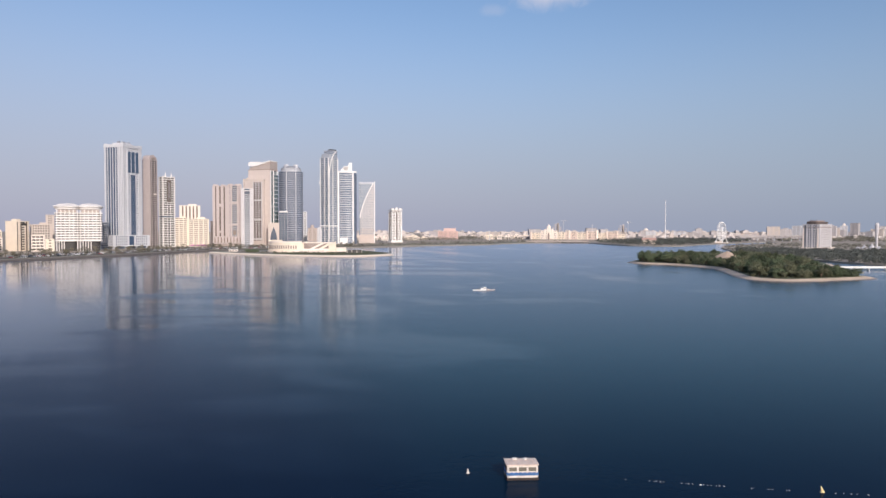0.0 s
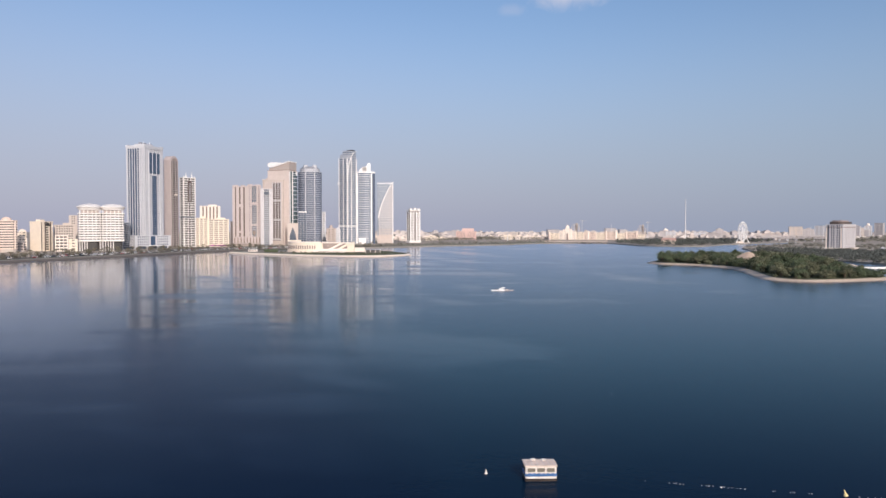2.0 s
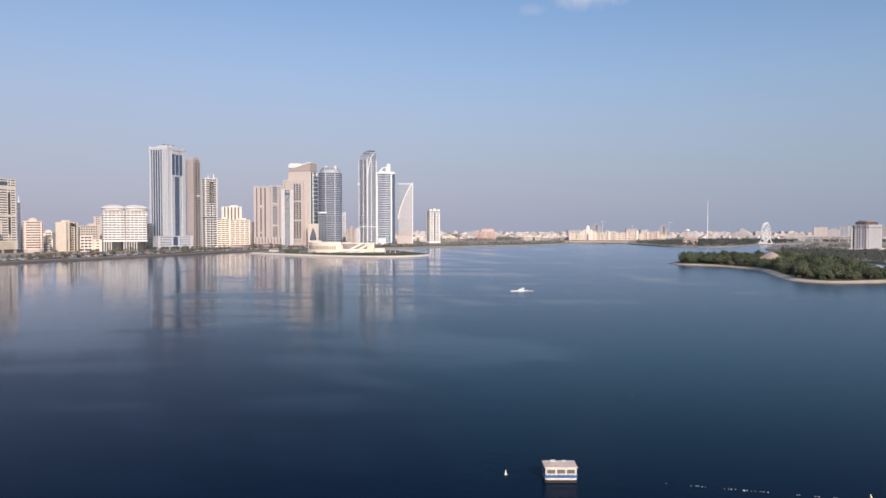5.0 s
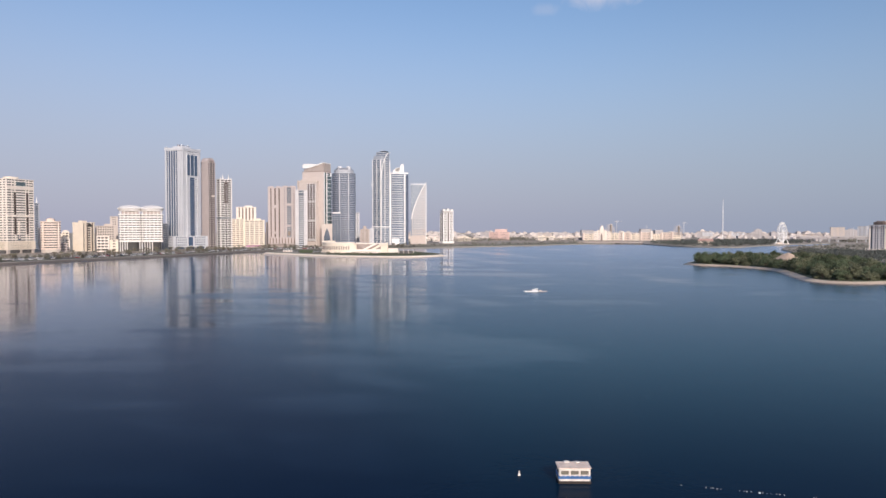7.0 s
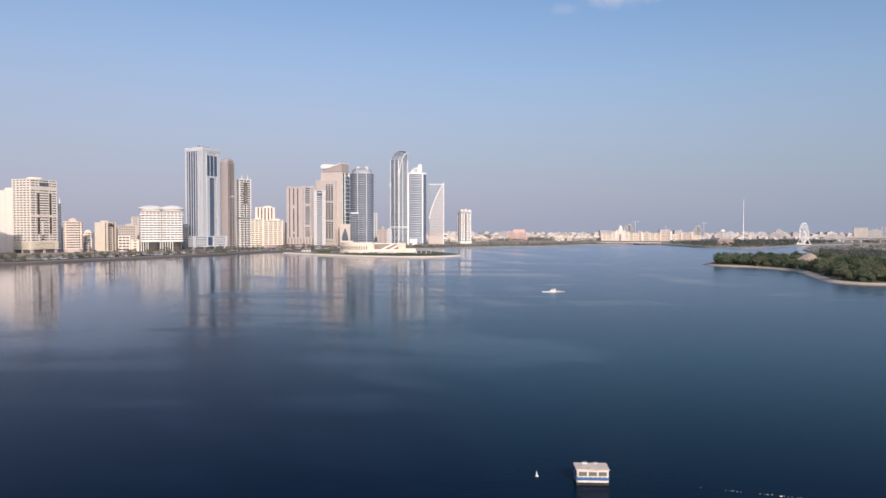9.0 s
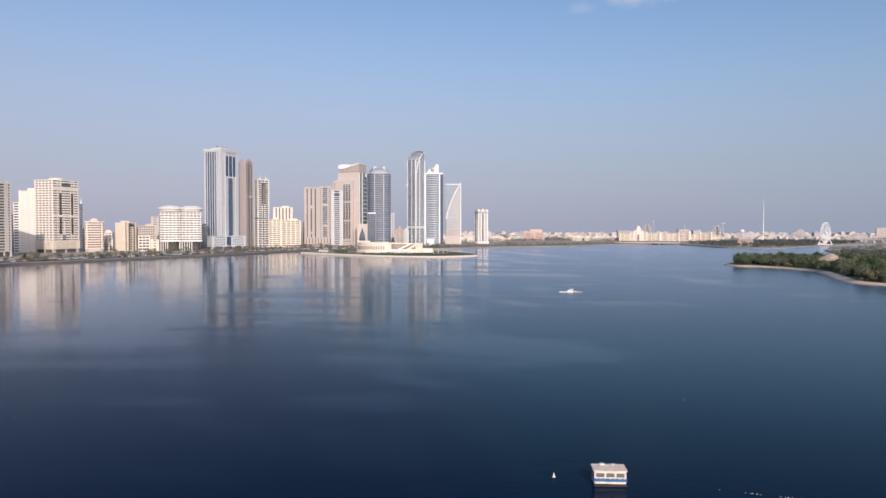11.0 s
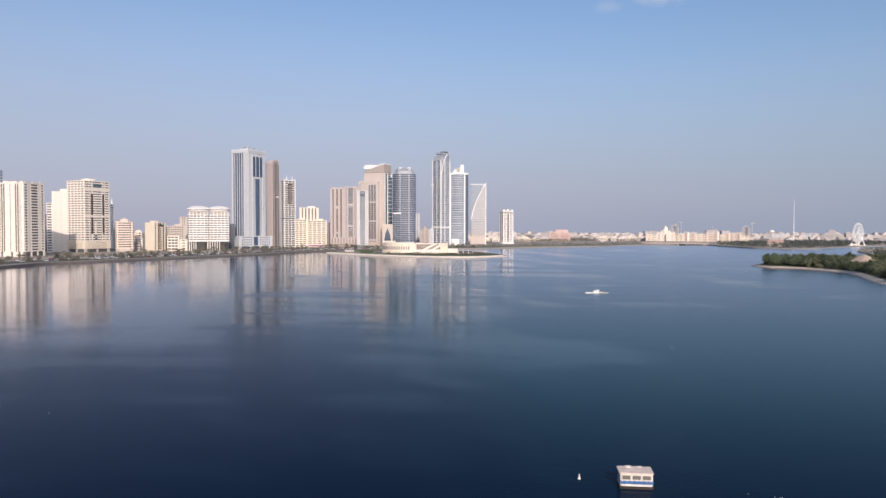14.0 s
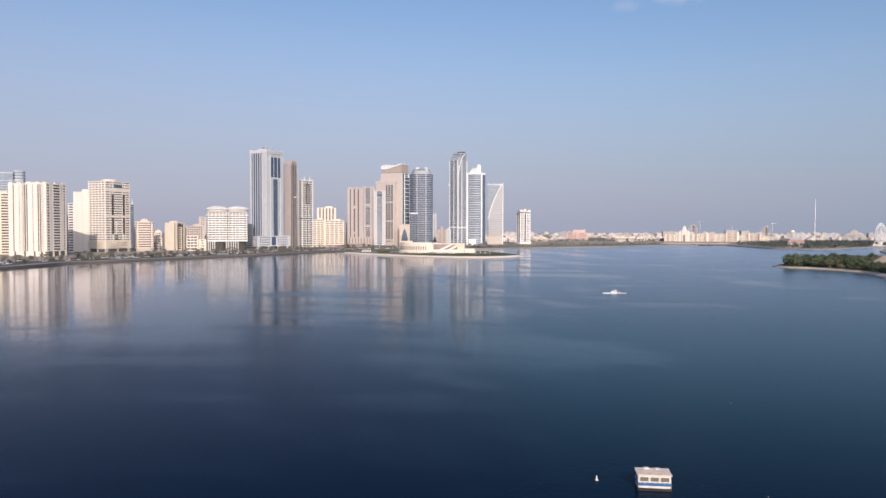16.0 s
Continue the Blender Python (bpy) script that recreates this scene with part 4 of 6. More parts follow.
# tall beige tower with a slanting crown
t = thing("beige_crowned_tower", -320, 1293, LAND, -15, "tall pinkish tower with a glass side and wavy crown", "tower", ROUND)
block(t, 0, 0, 42.6, 30, 0, 131, [(10, W), (1.2, P), (14, W)], [(2.4, F), (5.0, G), (1.6, F), (8.0, L), (2.4, F)], [(1, W)], 3.4, 0.5, BLUSH, GREENGLASS)
part("crown", slab_xz([(-12, 132), (21.3, 132), (21.3, 148.0), (15, 146.2), (8, 144.2), (-2, 142.5), (-12, 141.5)], -14.2, 12), TAN, t)
part("crown_edge", slab_xz([(-2, 141.6), (8, 143.2), (15, 145.6), (21.6, 147.2), (21.6, 148.6), (15, 147.4), (8, 145.2), (-2, 143.4)], -15.0, 12.5), TRIM, t)
lens = [(-20.8, 140.6), (-19, 139.2), (-12, 138.6), (-4, 139.6), (4, 142.2), (9, 145.0), (4, 146.0), (-6, 146.8), (-16, 146.8), (-20.6, 145.4)]
part("crown_lens", slab_xz(lens, -15.6, 10), TRIM, t, "white lens-shaped crown")
part("crown_neck", box(-19, 4, -13, 10, 132, 138), TAN, t)
part("glass_bow", prism([(21.2, -4.5), (24.2, -3.0), (25.4, 1.0), (25.4, 6.0), (24.0, 10.0), (21.2, 11.5)], 36, 124), GREENGLASS, t, "bowed dark teal glass bay")
piece("bow_fin", 1.2, 1.4, 126, 22.4, -5.0, 0, TRIM, t)
for k in range(12):
    part("bow_ring", prism([(21.2, -4.8), (24.4, -3.2), (25.7, 1.0), (25.7, 6.0), (24.2, 10.2), (21.2, 11.8)], 38 + 7.3 * k, 38.9 + 7.3 * k), PALE, t)
# brown strip put in for the shadow that the crown throws below it
piece("crown_shadow_gap", 42.9, 27, 1.2, 0, -1.0, 132.0, BROWN, t)
part("wing", box(-25.0, 11.5, -21, -15.0, 0, 113), BLUSH, t)
part("wing_cap", box(-25.4, 12.0, -21.5, -15.0, 113, 115.5), SAND, t)
part("wing_glass", box(-7.5, 8.0, -21.5, -21.0, 8, 110), UMBER, t)
for x in (-7.7, -2.6, 3.0, 8.2):
    piece("wing_mullion", 1.1, 1.1, 103, x, -21.5, 8, OYSTER, t)
for k in range(30):
    piece("wing_rail", 15, 0.9, 0.9 if k % 10 else 3.0, 0.3, -21.4, 9 + 3.4 * k, OYSTER, t)
simple("beige_rear_tower", -350, 1297, 15, 14, 20, 116, [(1, W), (2, P), (1, W)], [(1, P)], "beige tower rising behind the crowned tower", SAND, BRONZE, category="tower")
t = thing("arched_gatehouse", -293, 1254, LAND, 13, "beige gatehouse with a tall pointed dark arch", "gatehouse", ROUND)
part("wall", box(-9.2, 9.2, -5, 5, 0, 38), SAND, t)
ogive = [(-5.6, 0.5), (5.6, 0.5), (5.6, 12)] + [(5.6 * (1 - (k / 8) ** 1.7), 12 + 20 * (k / 8)) for k in range(1, 9)] + [(-5.6 * (1 - (k / 8) ** 1.7), 12 + 20 * (k / 8)) for k in range(7, 0, -1)] + [(-5.6, 12)]
part("pointed_window", slab_xz(ogive, -5.3, -4.7), DARKGLASS, t, "dark glass pointed arch")
part("coping", box(-9.6, 9.6, -5.4, 5.4, 38, 39.2), SAND, t)
part("arch_tip", lathe([(3.6, 0.5), (3.4, 2.0), (2.3, 3.6), (0.3, 4.4)], 16, None, 0, -6), WHITE, t)

# round dark blue tower
t = thing("round_glass_tower", -279, 1332, LAND, 12, "rounded dark blue glass tower with pale floor lines", "tower", ROUND)
floors_on(t, rounded(43.5, 40, 32, 2.8), 0, 132, 3.4, 0.27, SILVER, HAZEGLASS, 1.012)
part("setback", prism(rounded(36, 33, 32, 2.6), 132, 139), GREY, t)
for z in (134.2, 136.6):
    part("setback_band", prism(rounded(36.6, 33.6, 32, 2.6), z, z + 0.9), PALE, t)
part("crown_ring", lathe([(13.5, 139), (14.5, 141.5), (13.0, 142.5)], 28, None, 0, -2), GREY, t)
for x in (-7.5, 8.5):
    part("crown_drum", lathe([(4.2, 139), (4.4, 144.0), (3.6, 145.4), (2.4, 145.4)], 18, None, x, -9), PALE, t)
for x in (-8.0, 8.5):
    piece("tall_fin", 0.9, 1.6, 132, x, -20.1, 0, PALE, t)
part("crown_band", prism(rounded(41, 38, 32, 2.8), 130.5, 132.6), PALE, t)
t = simple("low_glass_tower", -284, 1288, 12, 16, 14, 57, [(0.5, W), (3, L), (0.3, W), (3, L), (0.3, W), (3, L), (0.5, W)], [(1, L)], "low blue glass tower with a white cap", GREY, NAVY, trim=GREY, room=False, category="office tower")
piece("cap", 14.4, 15.2, 1.8, 0.8, 0, 58.1, TRIM, t)
simple("slim_grey_tower", -263, 1382, 11, 7, 14, 60, [(1, W), (2, P), (1, W)], [(1, P)], "slim grey tower behind the round one", PALE, DARKGLASS, room=False, category="tower")
t = simple("brown_domed_block", -241, 1337, 10, 17, 18, 29, [(1, W), (3, P), (1, W), (3, P), (1, W)], [(1, P)], "sand-brown block with a small dome", TAN, SHADEGLASS, room=False)
part("dome", lathe([(3.6, 30), (3.6, 32.5), (3.0, 34.5), (1.6, 35.8), (0.2, 36.3)], 16), TAN, t)
simple("grey_low_block", -232, 1352, 10, 11, 14, 28, [(1, W), (4, P), (1, W)], [(1, P)], "low grey office block at the foot of towers", PALE, GREY, category="office building")

# the pair of glass towers with white curved fins
t = thing("tall_finned_tower", -214, 1366, LAND, -31, "tall blue glass tower with a white curved fin", "tower", ROUND)
block(t, 0, 0, 20.3, 29.2, 0, 160, [(0.6, F), (6, L), (0.5, F), (5, L), (0.6, F)], [(0.7, F), (6, B), (0.8, F), (7.5, B), (1.1, F)], [(1, L)], 3.4, 0.42, PALE, MIDGLASS, TRIM)
piece("wedge_top", 16, 20, 14.0, 1.0, 3, 161.1, MIDGLASS, t)
for k in range(4):
    piece("wedge_band", 16.4, 20.4, 1.3, 1.0, 3, 163 + 3.4 * k, PALE, t)
piece("crown_panel", 18, 8, 7.0, 0.3, -8, 161.1, SILVER, t)
plant_room(t, 2, 6, 10, 12, 175.1, 2.5, DARK)
for k in range(4):
    mast(t, -4 + 3 * k, 4, 175.1, 4.0)
bm = bmesh.new()
curve = [(-13.8, 10), (-13.8, 120)] + [(-13.8 + 27.8 * (1 - math.cos(k / 12 * math.pi / 2)), 120 + 55.5 * math.sin(k / 12 * math.pi / 2)) for k in range(1, 13)]
for (a, za), (b, zb) in zip(curve, curve[1:]):
    v = [bm.verts.new(p) for p in ((10.6, a - 0.9, za), (10.6, a + 0.9, za), (10.6, b + 0.9, zb), (10.6, b - 0.9, zb), (11.6, a - 0.9, za), (11.6, a + 0.9, za), (11.6, b + 0.9, zb), (11.6, b - 0.9, zb))]
    for f in ((0, 1, 2, 3), (4, 5, 6, 7), (0, 3, 7, 4), (1, 2, 6, 5)):
        bm.faces.new([v[i] for i in f])
bmesh.ops.recalc_face_normals(bm, faces=bm.faces[:])
part("curved_fin", bm, TRIM, t, "white fin curving up to the top")
piece("white_box", 4, 4, 4, -9.5, -14.5, 112, TRIM, t)
piece("white_ledge", 21.4, 30.4, 2.4, 0, 0, 33, TRIM, t)
t = thing("finned_tower", -182.5, 1384, LAND, 8, "blue glass tower with white floor bands and crown", "tower", ROUND)
plan = [(-17, 12), (-17, -8)] + [(-17 + 34 * k / 10, -8 - 5.5 * math.sin(math.pi * k / 10)) for k in range(1, 10)] + [(17, -8), (17, 12)]
floors_on(t, plan, 0, 134.5, 3.4, 0.27, TRIM, MIDGLASS, 1.015)
part("dark_flank", prism([(12.6, -11.0), (17.5, -8.4), (17.5, 11.5), (12.6, 11.5)], 0, 133), HAZEGLASS, t, "dark glass flank")
part("roof_slab", prism([(x * 1.03, y * 1.03) for x, y in plan], 134.5, 137.5), TRIM, t)
for x, y in ((-16.6, -8.2), (10.6, -12.2)):
    piece("white_fin", 2.4, 1.6, 135.5, x, y, 0, TRIM, t)
piece("crown_block", 9, 10, 9, -3, -3, 137.5, TRIM, t)
part("crown_sail", slab_xz([(-12, 137), (-12, 140.5), (-6, 146.5), (2, 148), (3, 153.5), (8.5, 153.5), (8.5, 137)], -8, -5), TRIM, t)
part("crown_sail", slab_xz([(3, 137), (3, 150), (9, 151.5), (9, 137)], -2, 1), TRIM, t)
piece("porch", 14, 6, 12, -7, -14, 0, TRIM, t)

# the sail-shaped building: storeys that end on a rising curve
t = thing("sail_tower", -153, 1457, LAND, 6, "pale pink tower with a white sail-shaped curve", "tower", ROUND)
part("glazing", box(-15.8, 15.2, -9, 9, 0, 119), SKYGLASS, t, "pale blue glass")
for k in range(20):
    piece("glass_rail", 30, 0.3, 0.5, -0.5, -9.1, 52 + 3.4 * k, PALE, t)
for k in range(34):
    z = 3 + 3.4 * k
    s = min(1.0, max(0.0, (z - 50) / 69))
    left = -13.5 + 26.0 * s ** 1.5
    piece("floor_band", 15.4 - left, 1.6, 1.5, (15.4 + left) / 2, -9.4, z, BLUSH if k < 8 else OYSTER, t)
for s in range(12):
    z0, z1 = 50 + 69 * s / 12, 50 + 69 * (s + 1) / 12
    x0, x1 = (-13.5 + 26.0 * (q / 12) ** 1.5 for q in (s, s + 1))
    part("sail_edge", slab_xz([(x0 - 0.8, z0), (x0 + 0.9, z0), (x1 + 0.9, z1), (x1 - 0.8, z1)], -10.8, -9.0), TRIM, t)
for k in range(9):
    x = -11.5 + 2.9 * k
    top = 50 + 69 * min(1.0, max(0.02, (x + 13.5) / 26.0)) ** (2 / 3)
    piece("lattice_mullion", 0.9, 1.3, top - 1.0, x, -9.4, 0.5, OYSTER if k < 7 else BLUSH, t)
piece("corner_fin", 1.6, 3, 123, 15.2, -9.2, 0, TRIM, t)
piece("roof_edge", 31, 18, 1.2, -0.3, 0, 119, TRIM, t)
piece("base", 31.6, 19.6, 16, -0.3, -0.8, 0, BLUSH, t)
for k in range(6):
    piece("roof_post", 0.7, 0.7, 2.2, -14 + 5.2 * k, -8.5, 120.2, TRIM, t)

# the small tower that stands alone
t = thing("lone_striped_tower", -99.5, 1509, LAND, 29, "small white tower with dark glass stripes and cap", "tower", ROUND)
block(t, 0, 0, 23.5, 16.5, 0, 63, [(0.9, W), (4.2, B), (0.9, W), (2.0, G), (0.9, W), (4.2, B), (0.9, W)], [(1, W)], [(0.4, W), (3, G), (0.5, W), (3, G), (0.4, W)], 3.4, 0.6, TRIM, UMBER)
piece("cap", 25, 18, 1.6, 0, 0, 66.0, PLAIN, t)
piece("cap_core", 18, 12, 2.0, 0, 0, 64.1, BROWN, t)
for x in (-9, 0, 9):
    piece("crown_block", 5, 6, 4.5 if x == 0 else 3, x, -4, 67.6, PLAIN, t)
piece("base", 26, 19, 4.5, 0, 0, 0, PLAIN, t)


# ---- the amphitheatre on the spit ----
def arc(cx, cy, r, a0, a1, n):
    return [(cx + r * math.cos(radians(a0 + (a1 - a0) * k / n)), cy + r * math.sin(radians(a0 + (a1 - a0) * k / n))) for k in range(n + 1)]


t = thing("amphitheatre", -188.5, 912, LAND + 0.9, 10, "low cream amphitheatre with a curved arcaded wall", "amphitheatre")
t.scale = (0.68, 0.68, 0.82)
R = 44.0
part("arcade_wall", prism(arc(0, 0, R, 180, 292, 26) + arc(0, 0, R - 1.4, 292, 180, 26), 0, 14.5), CREAM, t)
part("arcade_parapet", prism(arc(0, 0, R + 0.4, 180, 292, 26) + arc(0, 0, R - 1.8, 292, 180, 26), 14.5, 16.2), WHITE, t)
part("plinth", prism(arc(0, 0, R + 2.5, 178, 296, 26) + arc(0, 0, R - 1.0, 296, 178, 26), 0, 2.0), CREAM, t)
door = mesh_of(slab_xz([(-1.1, 0), (1.1, 0), (1.1, 4.2)] + [(1.1 * math.cos(k * math.pi / 8), 4.2 + 1.3 * math.sin(k * math.pi / 8)) for k in range(1, 8)] + [(-1.1, 4.2)], -0.3, 0.3), "arched_opening", BROWN)
for k in range(17):
    a = radians(188 + 5.6 * k)
    ob = new("arched_opening", door)
    ob.parent = t
    ob.matrix_local = pose((R + 0.05) * math.cos(a), (R + 0.05) * math.sin(a), 5.0, 0, 0, math.degrees(a) + 90)
for k in range(6):
    r = R - 3 - k * 4.5
    part("seating_tier", prism(arc(0, 0, r + 2.6, 20, 160, 20) + arc(0, 0, r - 2.2, 160, 20, 20), 0, 13 - 1.9 * k), CREAM, t)
part("floor", prism(arc(0, 0, R - 1.6, 0, 360, 40)[:-1], 0, 0.8), SAND, t)
part("stage_roof", slab_xz([(18, 15.6), (44, 14.4), (74, 14.2), (76, 12.6), (60, 13.0), (44, 13.2), (18, 14)], -35.5, -6), WHITE, t)
part("stage_recess", box(20, 64, -33.6, -31, 4.5, 13.2), BROWN, t, "shaded recess of sloping seats")
for k in range(5):
    part("seat_step", slab_xz([(22 + 2.5 * k, 12.6 - 1.5 * k), (46 - 1.0 * k, 12.6 - 1.5 * k), (46 - 1.0 * k, 12.0 - 1.5 * k), (22 + 2.5 * k, 12.0 - 1.5 * k)], -34.0, -33.5), TAN, t)
part("diagonal_fin", slab_xz([(30, 5.0), (36, 5.0), (58, 13.2), (50, 13.2)], -35.2, -33.4), WHITE, t)
part("diagonal_fin", slab_xz([(46, 5.0), (53, 5.0), (68, 11.8), (66, 13.2), (63, 13.2)], -35.2, -33.4), CREAM, t)
part("stage_block", box(16, 74, -31, -8, 0, 12.5), CREAM, t)
part("stage_wall", box(14, 64, -38, -31.2, 0, 5.2), WHITE, t)
part("left_pylon", box(-44, -20, -8, 2, 0, 18.0), CREAM, t)
part("end_tower", slab_xz([(62, 0), (77, 0), (77.5, 15.8), (72, 13.4), (62, 12.6)], -33.2, -8), CREAM, t)
part("terrace", box(2, 60, -50, -38.2, 0, 3.2), WHITE, t)
part("terrace", box(78, 96, -29, -6, 0, 6.4), WHITE, t)
for k in range(12):
    piece("terrace_window", 1.6, 0.4, 1.6, 14 + 3.6 * k, -50.1, 0.8, BROWN, t)
t = thing("kiosk", -263, 908, LAND + 0.9, 14, "low white kiosk with a flat roof on the spit", "kiosk")
part("wall", box(-5.5, 5.5, -2.5, 2.5, 0, 2.3), WHITE, t)
part("roof", box(-6.2, 6.2, -3.2, 3.2, 2.3, 2.7), TRIM, t)
for x in (-3.4, 0, 3.4):
    piece("shutter", 1.8, 0.3, 1.3, x, -2.5, 0.7, BROWN, t)
t = thing("pavilion", -107, 876, LAND + 0.9, 6, "low grey pavilion with a flat roof on the spit", "pavilion")
part("roof", box(-9.5, 9.5, -7, 7, 3.6, 4.4), GREY, t)
part("wall", box(-8, 8, -5, 5, 0, 3.6), SHADEGLASS, t)
for x in (-8.8, -3, 3, 8.8):
    piece("post", 0.6, 0.6, 3.6, x, -6.3, 0, WHITE, t)

part("court", prism([(-285, 918), (-232, 869), (-205, 862), (-190, 900), (-230, 960), (-275, 960)], LAND + 0.6, LAND + 1.15), PAVING, spit)

# ---- flagpole, wheel and the wooded shore ----
t = thing("flagpole", 537, 1750, LAND, 0, "very tall white flagpole without its flag", "flagpole")
part("pole", lathe([(1.2, 0), (0.95, 20), (0.72, 60), (0.52, 92), (0.4, 96.0)], 16), TRIM, t)
part("finial", lathe([(0.2, 96.5), (1.1, 97.3), (0.2, 98.4)], 12), TRIM, t)
part("footing", lathe([(6, 0), (6, 2.0), (3, 3.0), (2, 3.6)], 24), PALE, t)
part("base_hall", box(3.5, 22, -8, 8, 0, 9), SAND, t)
part("base_tower", box(8, 15, -9, -3, 0, 15), SAND, t)

t = thing("observation_wheel", 562, 1462, LAND, 43, "tall white observation wheel on splayed legs by the water", "wheel")
HUB, RIM = 23.5, 17.2
def rim(r, y, thick):
    pts = [(r * math.cos(k * math.tau / 48) , y, HUB + r * math.sin(k * math.tau / 48)) for k in range(49)]
    return tube(pts, thick, thick, 6)
for y in (-1.6, 1.6):
    part("rim", rim(RIM, y, 0.42), TRIM, t)
    part("inner_rim", rim(RIM - 2.2, y, 0.25), TRIM, t)
for k in range(28):
    a = k * math.tau / 28
    c, s = math.cos(a), math.sin(a)
    part("spoke", tube([(0, -1.0, HUB), (RIM * c, -1.6, HUB + RIM * s)], 0.14, 0.14, 4), TRIM, t)
    part("spoke", tube([(0, 1.0, HUB), (RIM * c, 1.6, HUB + RIM * s)], 0.14, 0.14, 4), TRIM, t)
    cab = part("cabin", lathe([(0.5, -1.2), (1.1, -0.9), (1.2, 0.5), (0.8, 1.1), (0.2, 1.3)], 8), TRIM, t)
    cab.location = ((RIM + 1.5) * c, 0, HUB + (RIM + 1.5) * s)
part("hub", tube([(0, -3.2, HUB), (0, 3.2, HUB)], 1.5, 1.5, 12), TRIM, t)
for sx in (-1, 1):
    for y in (-3.2, 3.2):
        part("leg", tube([(0, y * 0.8, HUB), (sx * 11.5, y * 2.4, 0)], 0.75, 0.95, 8), TRIM, t)
    part("stay", tube([(sx * 4.0, -3.4, HUB - 9), (sx * 4.0, 3.4, HUB - 9)], 0.3, 0.3, 6), TRIM, t)
part("platform", box(-13, 13, -9, 9, 0, 1.0), WHITE, t)
part("ticket_hall", box(-9, 8, 3, 8, 1.0, 4.2), WHITE, t)

t = thing("red_roofed_cafe", 404, 1420, LAND, -16, "low cafe with a faded pinkish-red roof among trees", "cafe")
part("wall", box(-14, 14, -7, 7, 0, 6.5), CREAM, t)
part("roof", slab_xz([(-15, 6.5), (15, 6.5), (12, 11.5), (-12, 11.5)], -8, 8), ORANGE, t)
for k in range(6):
    piece("window", 2.2, 0.4, 2.2, -11 + 4.4 * k, -7.1, 1.0, SHADEGLASS, t)

# hotel with arched crown
t = thing("hotel", 515, 997, LAND, -50, "pale hotel slab with dark windows and an arched crown", "hotel")
t.scale = (0.76, 0.76, 0.94)
block(t, 0, 0, 30, 50, 0, 37, [(1.2, W), (1.6, G), (1.0, W), (4.0, P), (0.5, W), (4.0, P), (2.2, W)], [(1.6, W), (6, S), (0.8, W), (6, S), (0.8, W), (6, S), (1.6, W)], [(1, W)], 3.3, 0.36, OYSTER, DARKGLASS, PALE)
piece("white_strip", 2.6, 0.6, 34, 11.6, -25.2, 0, WHITE, t)
piece("white_strip", 2.2, 0.6, 34, -13.6, -25.2, 0, WHITE, t)
part("dark_roof", prism(rounded(27, 44, 24, 3.5), 38.1, 41.8), UMBER, t, "dark brown roof storey")
part("roof_cap", prism(rounded(20, 32, 24, 3.0), 41.8, 43.6), BROWN, t)
for k in range(7):
    piece("roof_rib", 0.9, 0.9, 4.6 + 0.8 * (k % 3), -9.6 + 3.2 * k, -18.2, 38.1, BROWN, t)
bow = mesh_of(slab_xz([(-1.7, 0), (1.7, 0)] + [(1.7 * math.cos(j * math.pi / 8), 1.7 * math.sin(j * math.pi / 8)) for j in range(1, 8)], -0.3, 0.3), "crown_arch", BROWN)
for k in range(6):
    ob = new("crown_arch", bow)
    ob.parent, ob.location = t, (-12.5 + 5.0 * k, -25.2, 33.2)
for k in range(8):
    ob = new("crown_arch", bow)
    ob.parent = t
    ob.matrix_local = pose(15.1, -21 + 6.0 * k, 33.2, 0, 0, 90)
piece("entrance_wing", 9, 34, 5, 19.5, 0, 0, BLUSH, t)
piece("entrance_wing", 36, 8, 5, 0, -29, 0, WHITE, t)

t = thing("forked_tower", 632, 1055, LAND, -31, "white water tower with a forked shaft", "water tower")
t.scale = (0.794, 0.794, 0.95)
part("shaft", lathe([(2.6, 0), (2.0, 8), (1.7, 20), (2.6, 26)], 16), OYSTER, t)
part("tank", lathe([(2.6, 26), (3.4, 31), (3.7, 37), (2.6, 39.6), (1.0, 40.6)], 20), OYSTER, t)
part("foot", lathe([(7, 0), (6.5, 1.5), (3, 3.0)], 16), WHITE, t)
t = thing("tented_hall", 612, 1042, LAND, -30, "white hall under peaked tent roofs", "hall")
t.scale = (0.794, 0.794, 0.66)
for x, h in ((-16, 7), (-6, 10), (6, 14), (17, 8)):
    part("tent_roof", lathe([(6.5, 2.5), (3.2, h * 0.45 + 1), (1.0, h * 0.8), (0.1, h)], 8, None, x, 0), OYSTER, t)
part("wall", box(-22, 23, -5, 6, 0, 2.6), OYSTER, t)

# flyover behind the trees, and the white footbridge to the island
t = thing("flyover", 745, 1800, LAND, -8, "long pale concrete road bridge on piers", "bridge")
part("deck", box(-10, 190, -7, 7, 9.0, 11.0), HAZED, t)
part("parapet", box(-10, 190, -7.3, -6.9, 11.0, 12.1), HAZED, t)
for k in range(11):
    piece("bridge_pier", 2.0, 8, 9, -6 + 19.0 * k, 0, 0, HAZED, t)
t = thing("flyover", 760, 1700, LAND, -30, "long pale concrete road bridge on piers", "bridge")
part("deck", box(-60, 90, -6, 6, 6.0, 8.0), HAZED, t)
part("parapet", box(-60, 90, -6.3, -5.9, 8.0, 9.1), HAZED, t)
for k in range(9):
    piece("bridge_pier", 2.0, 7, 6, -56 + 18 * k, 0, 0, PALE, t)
t = thing("footbridge", 300, 556, 0, 0, "slim white footbridge from the island over the water", "bridge")
part("deck", box(-4, 132, -1.6, 1.6, 1.7, 2.3), TRIM, t)
part("rail", box(-4, 132, -1.8, -1.6, 1.9, 3.3), TRIM, t)
part("rail", box(-4, 132, 1.6, 1.8, 1.9, 3.1), TRIM, t)
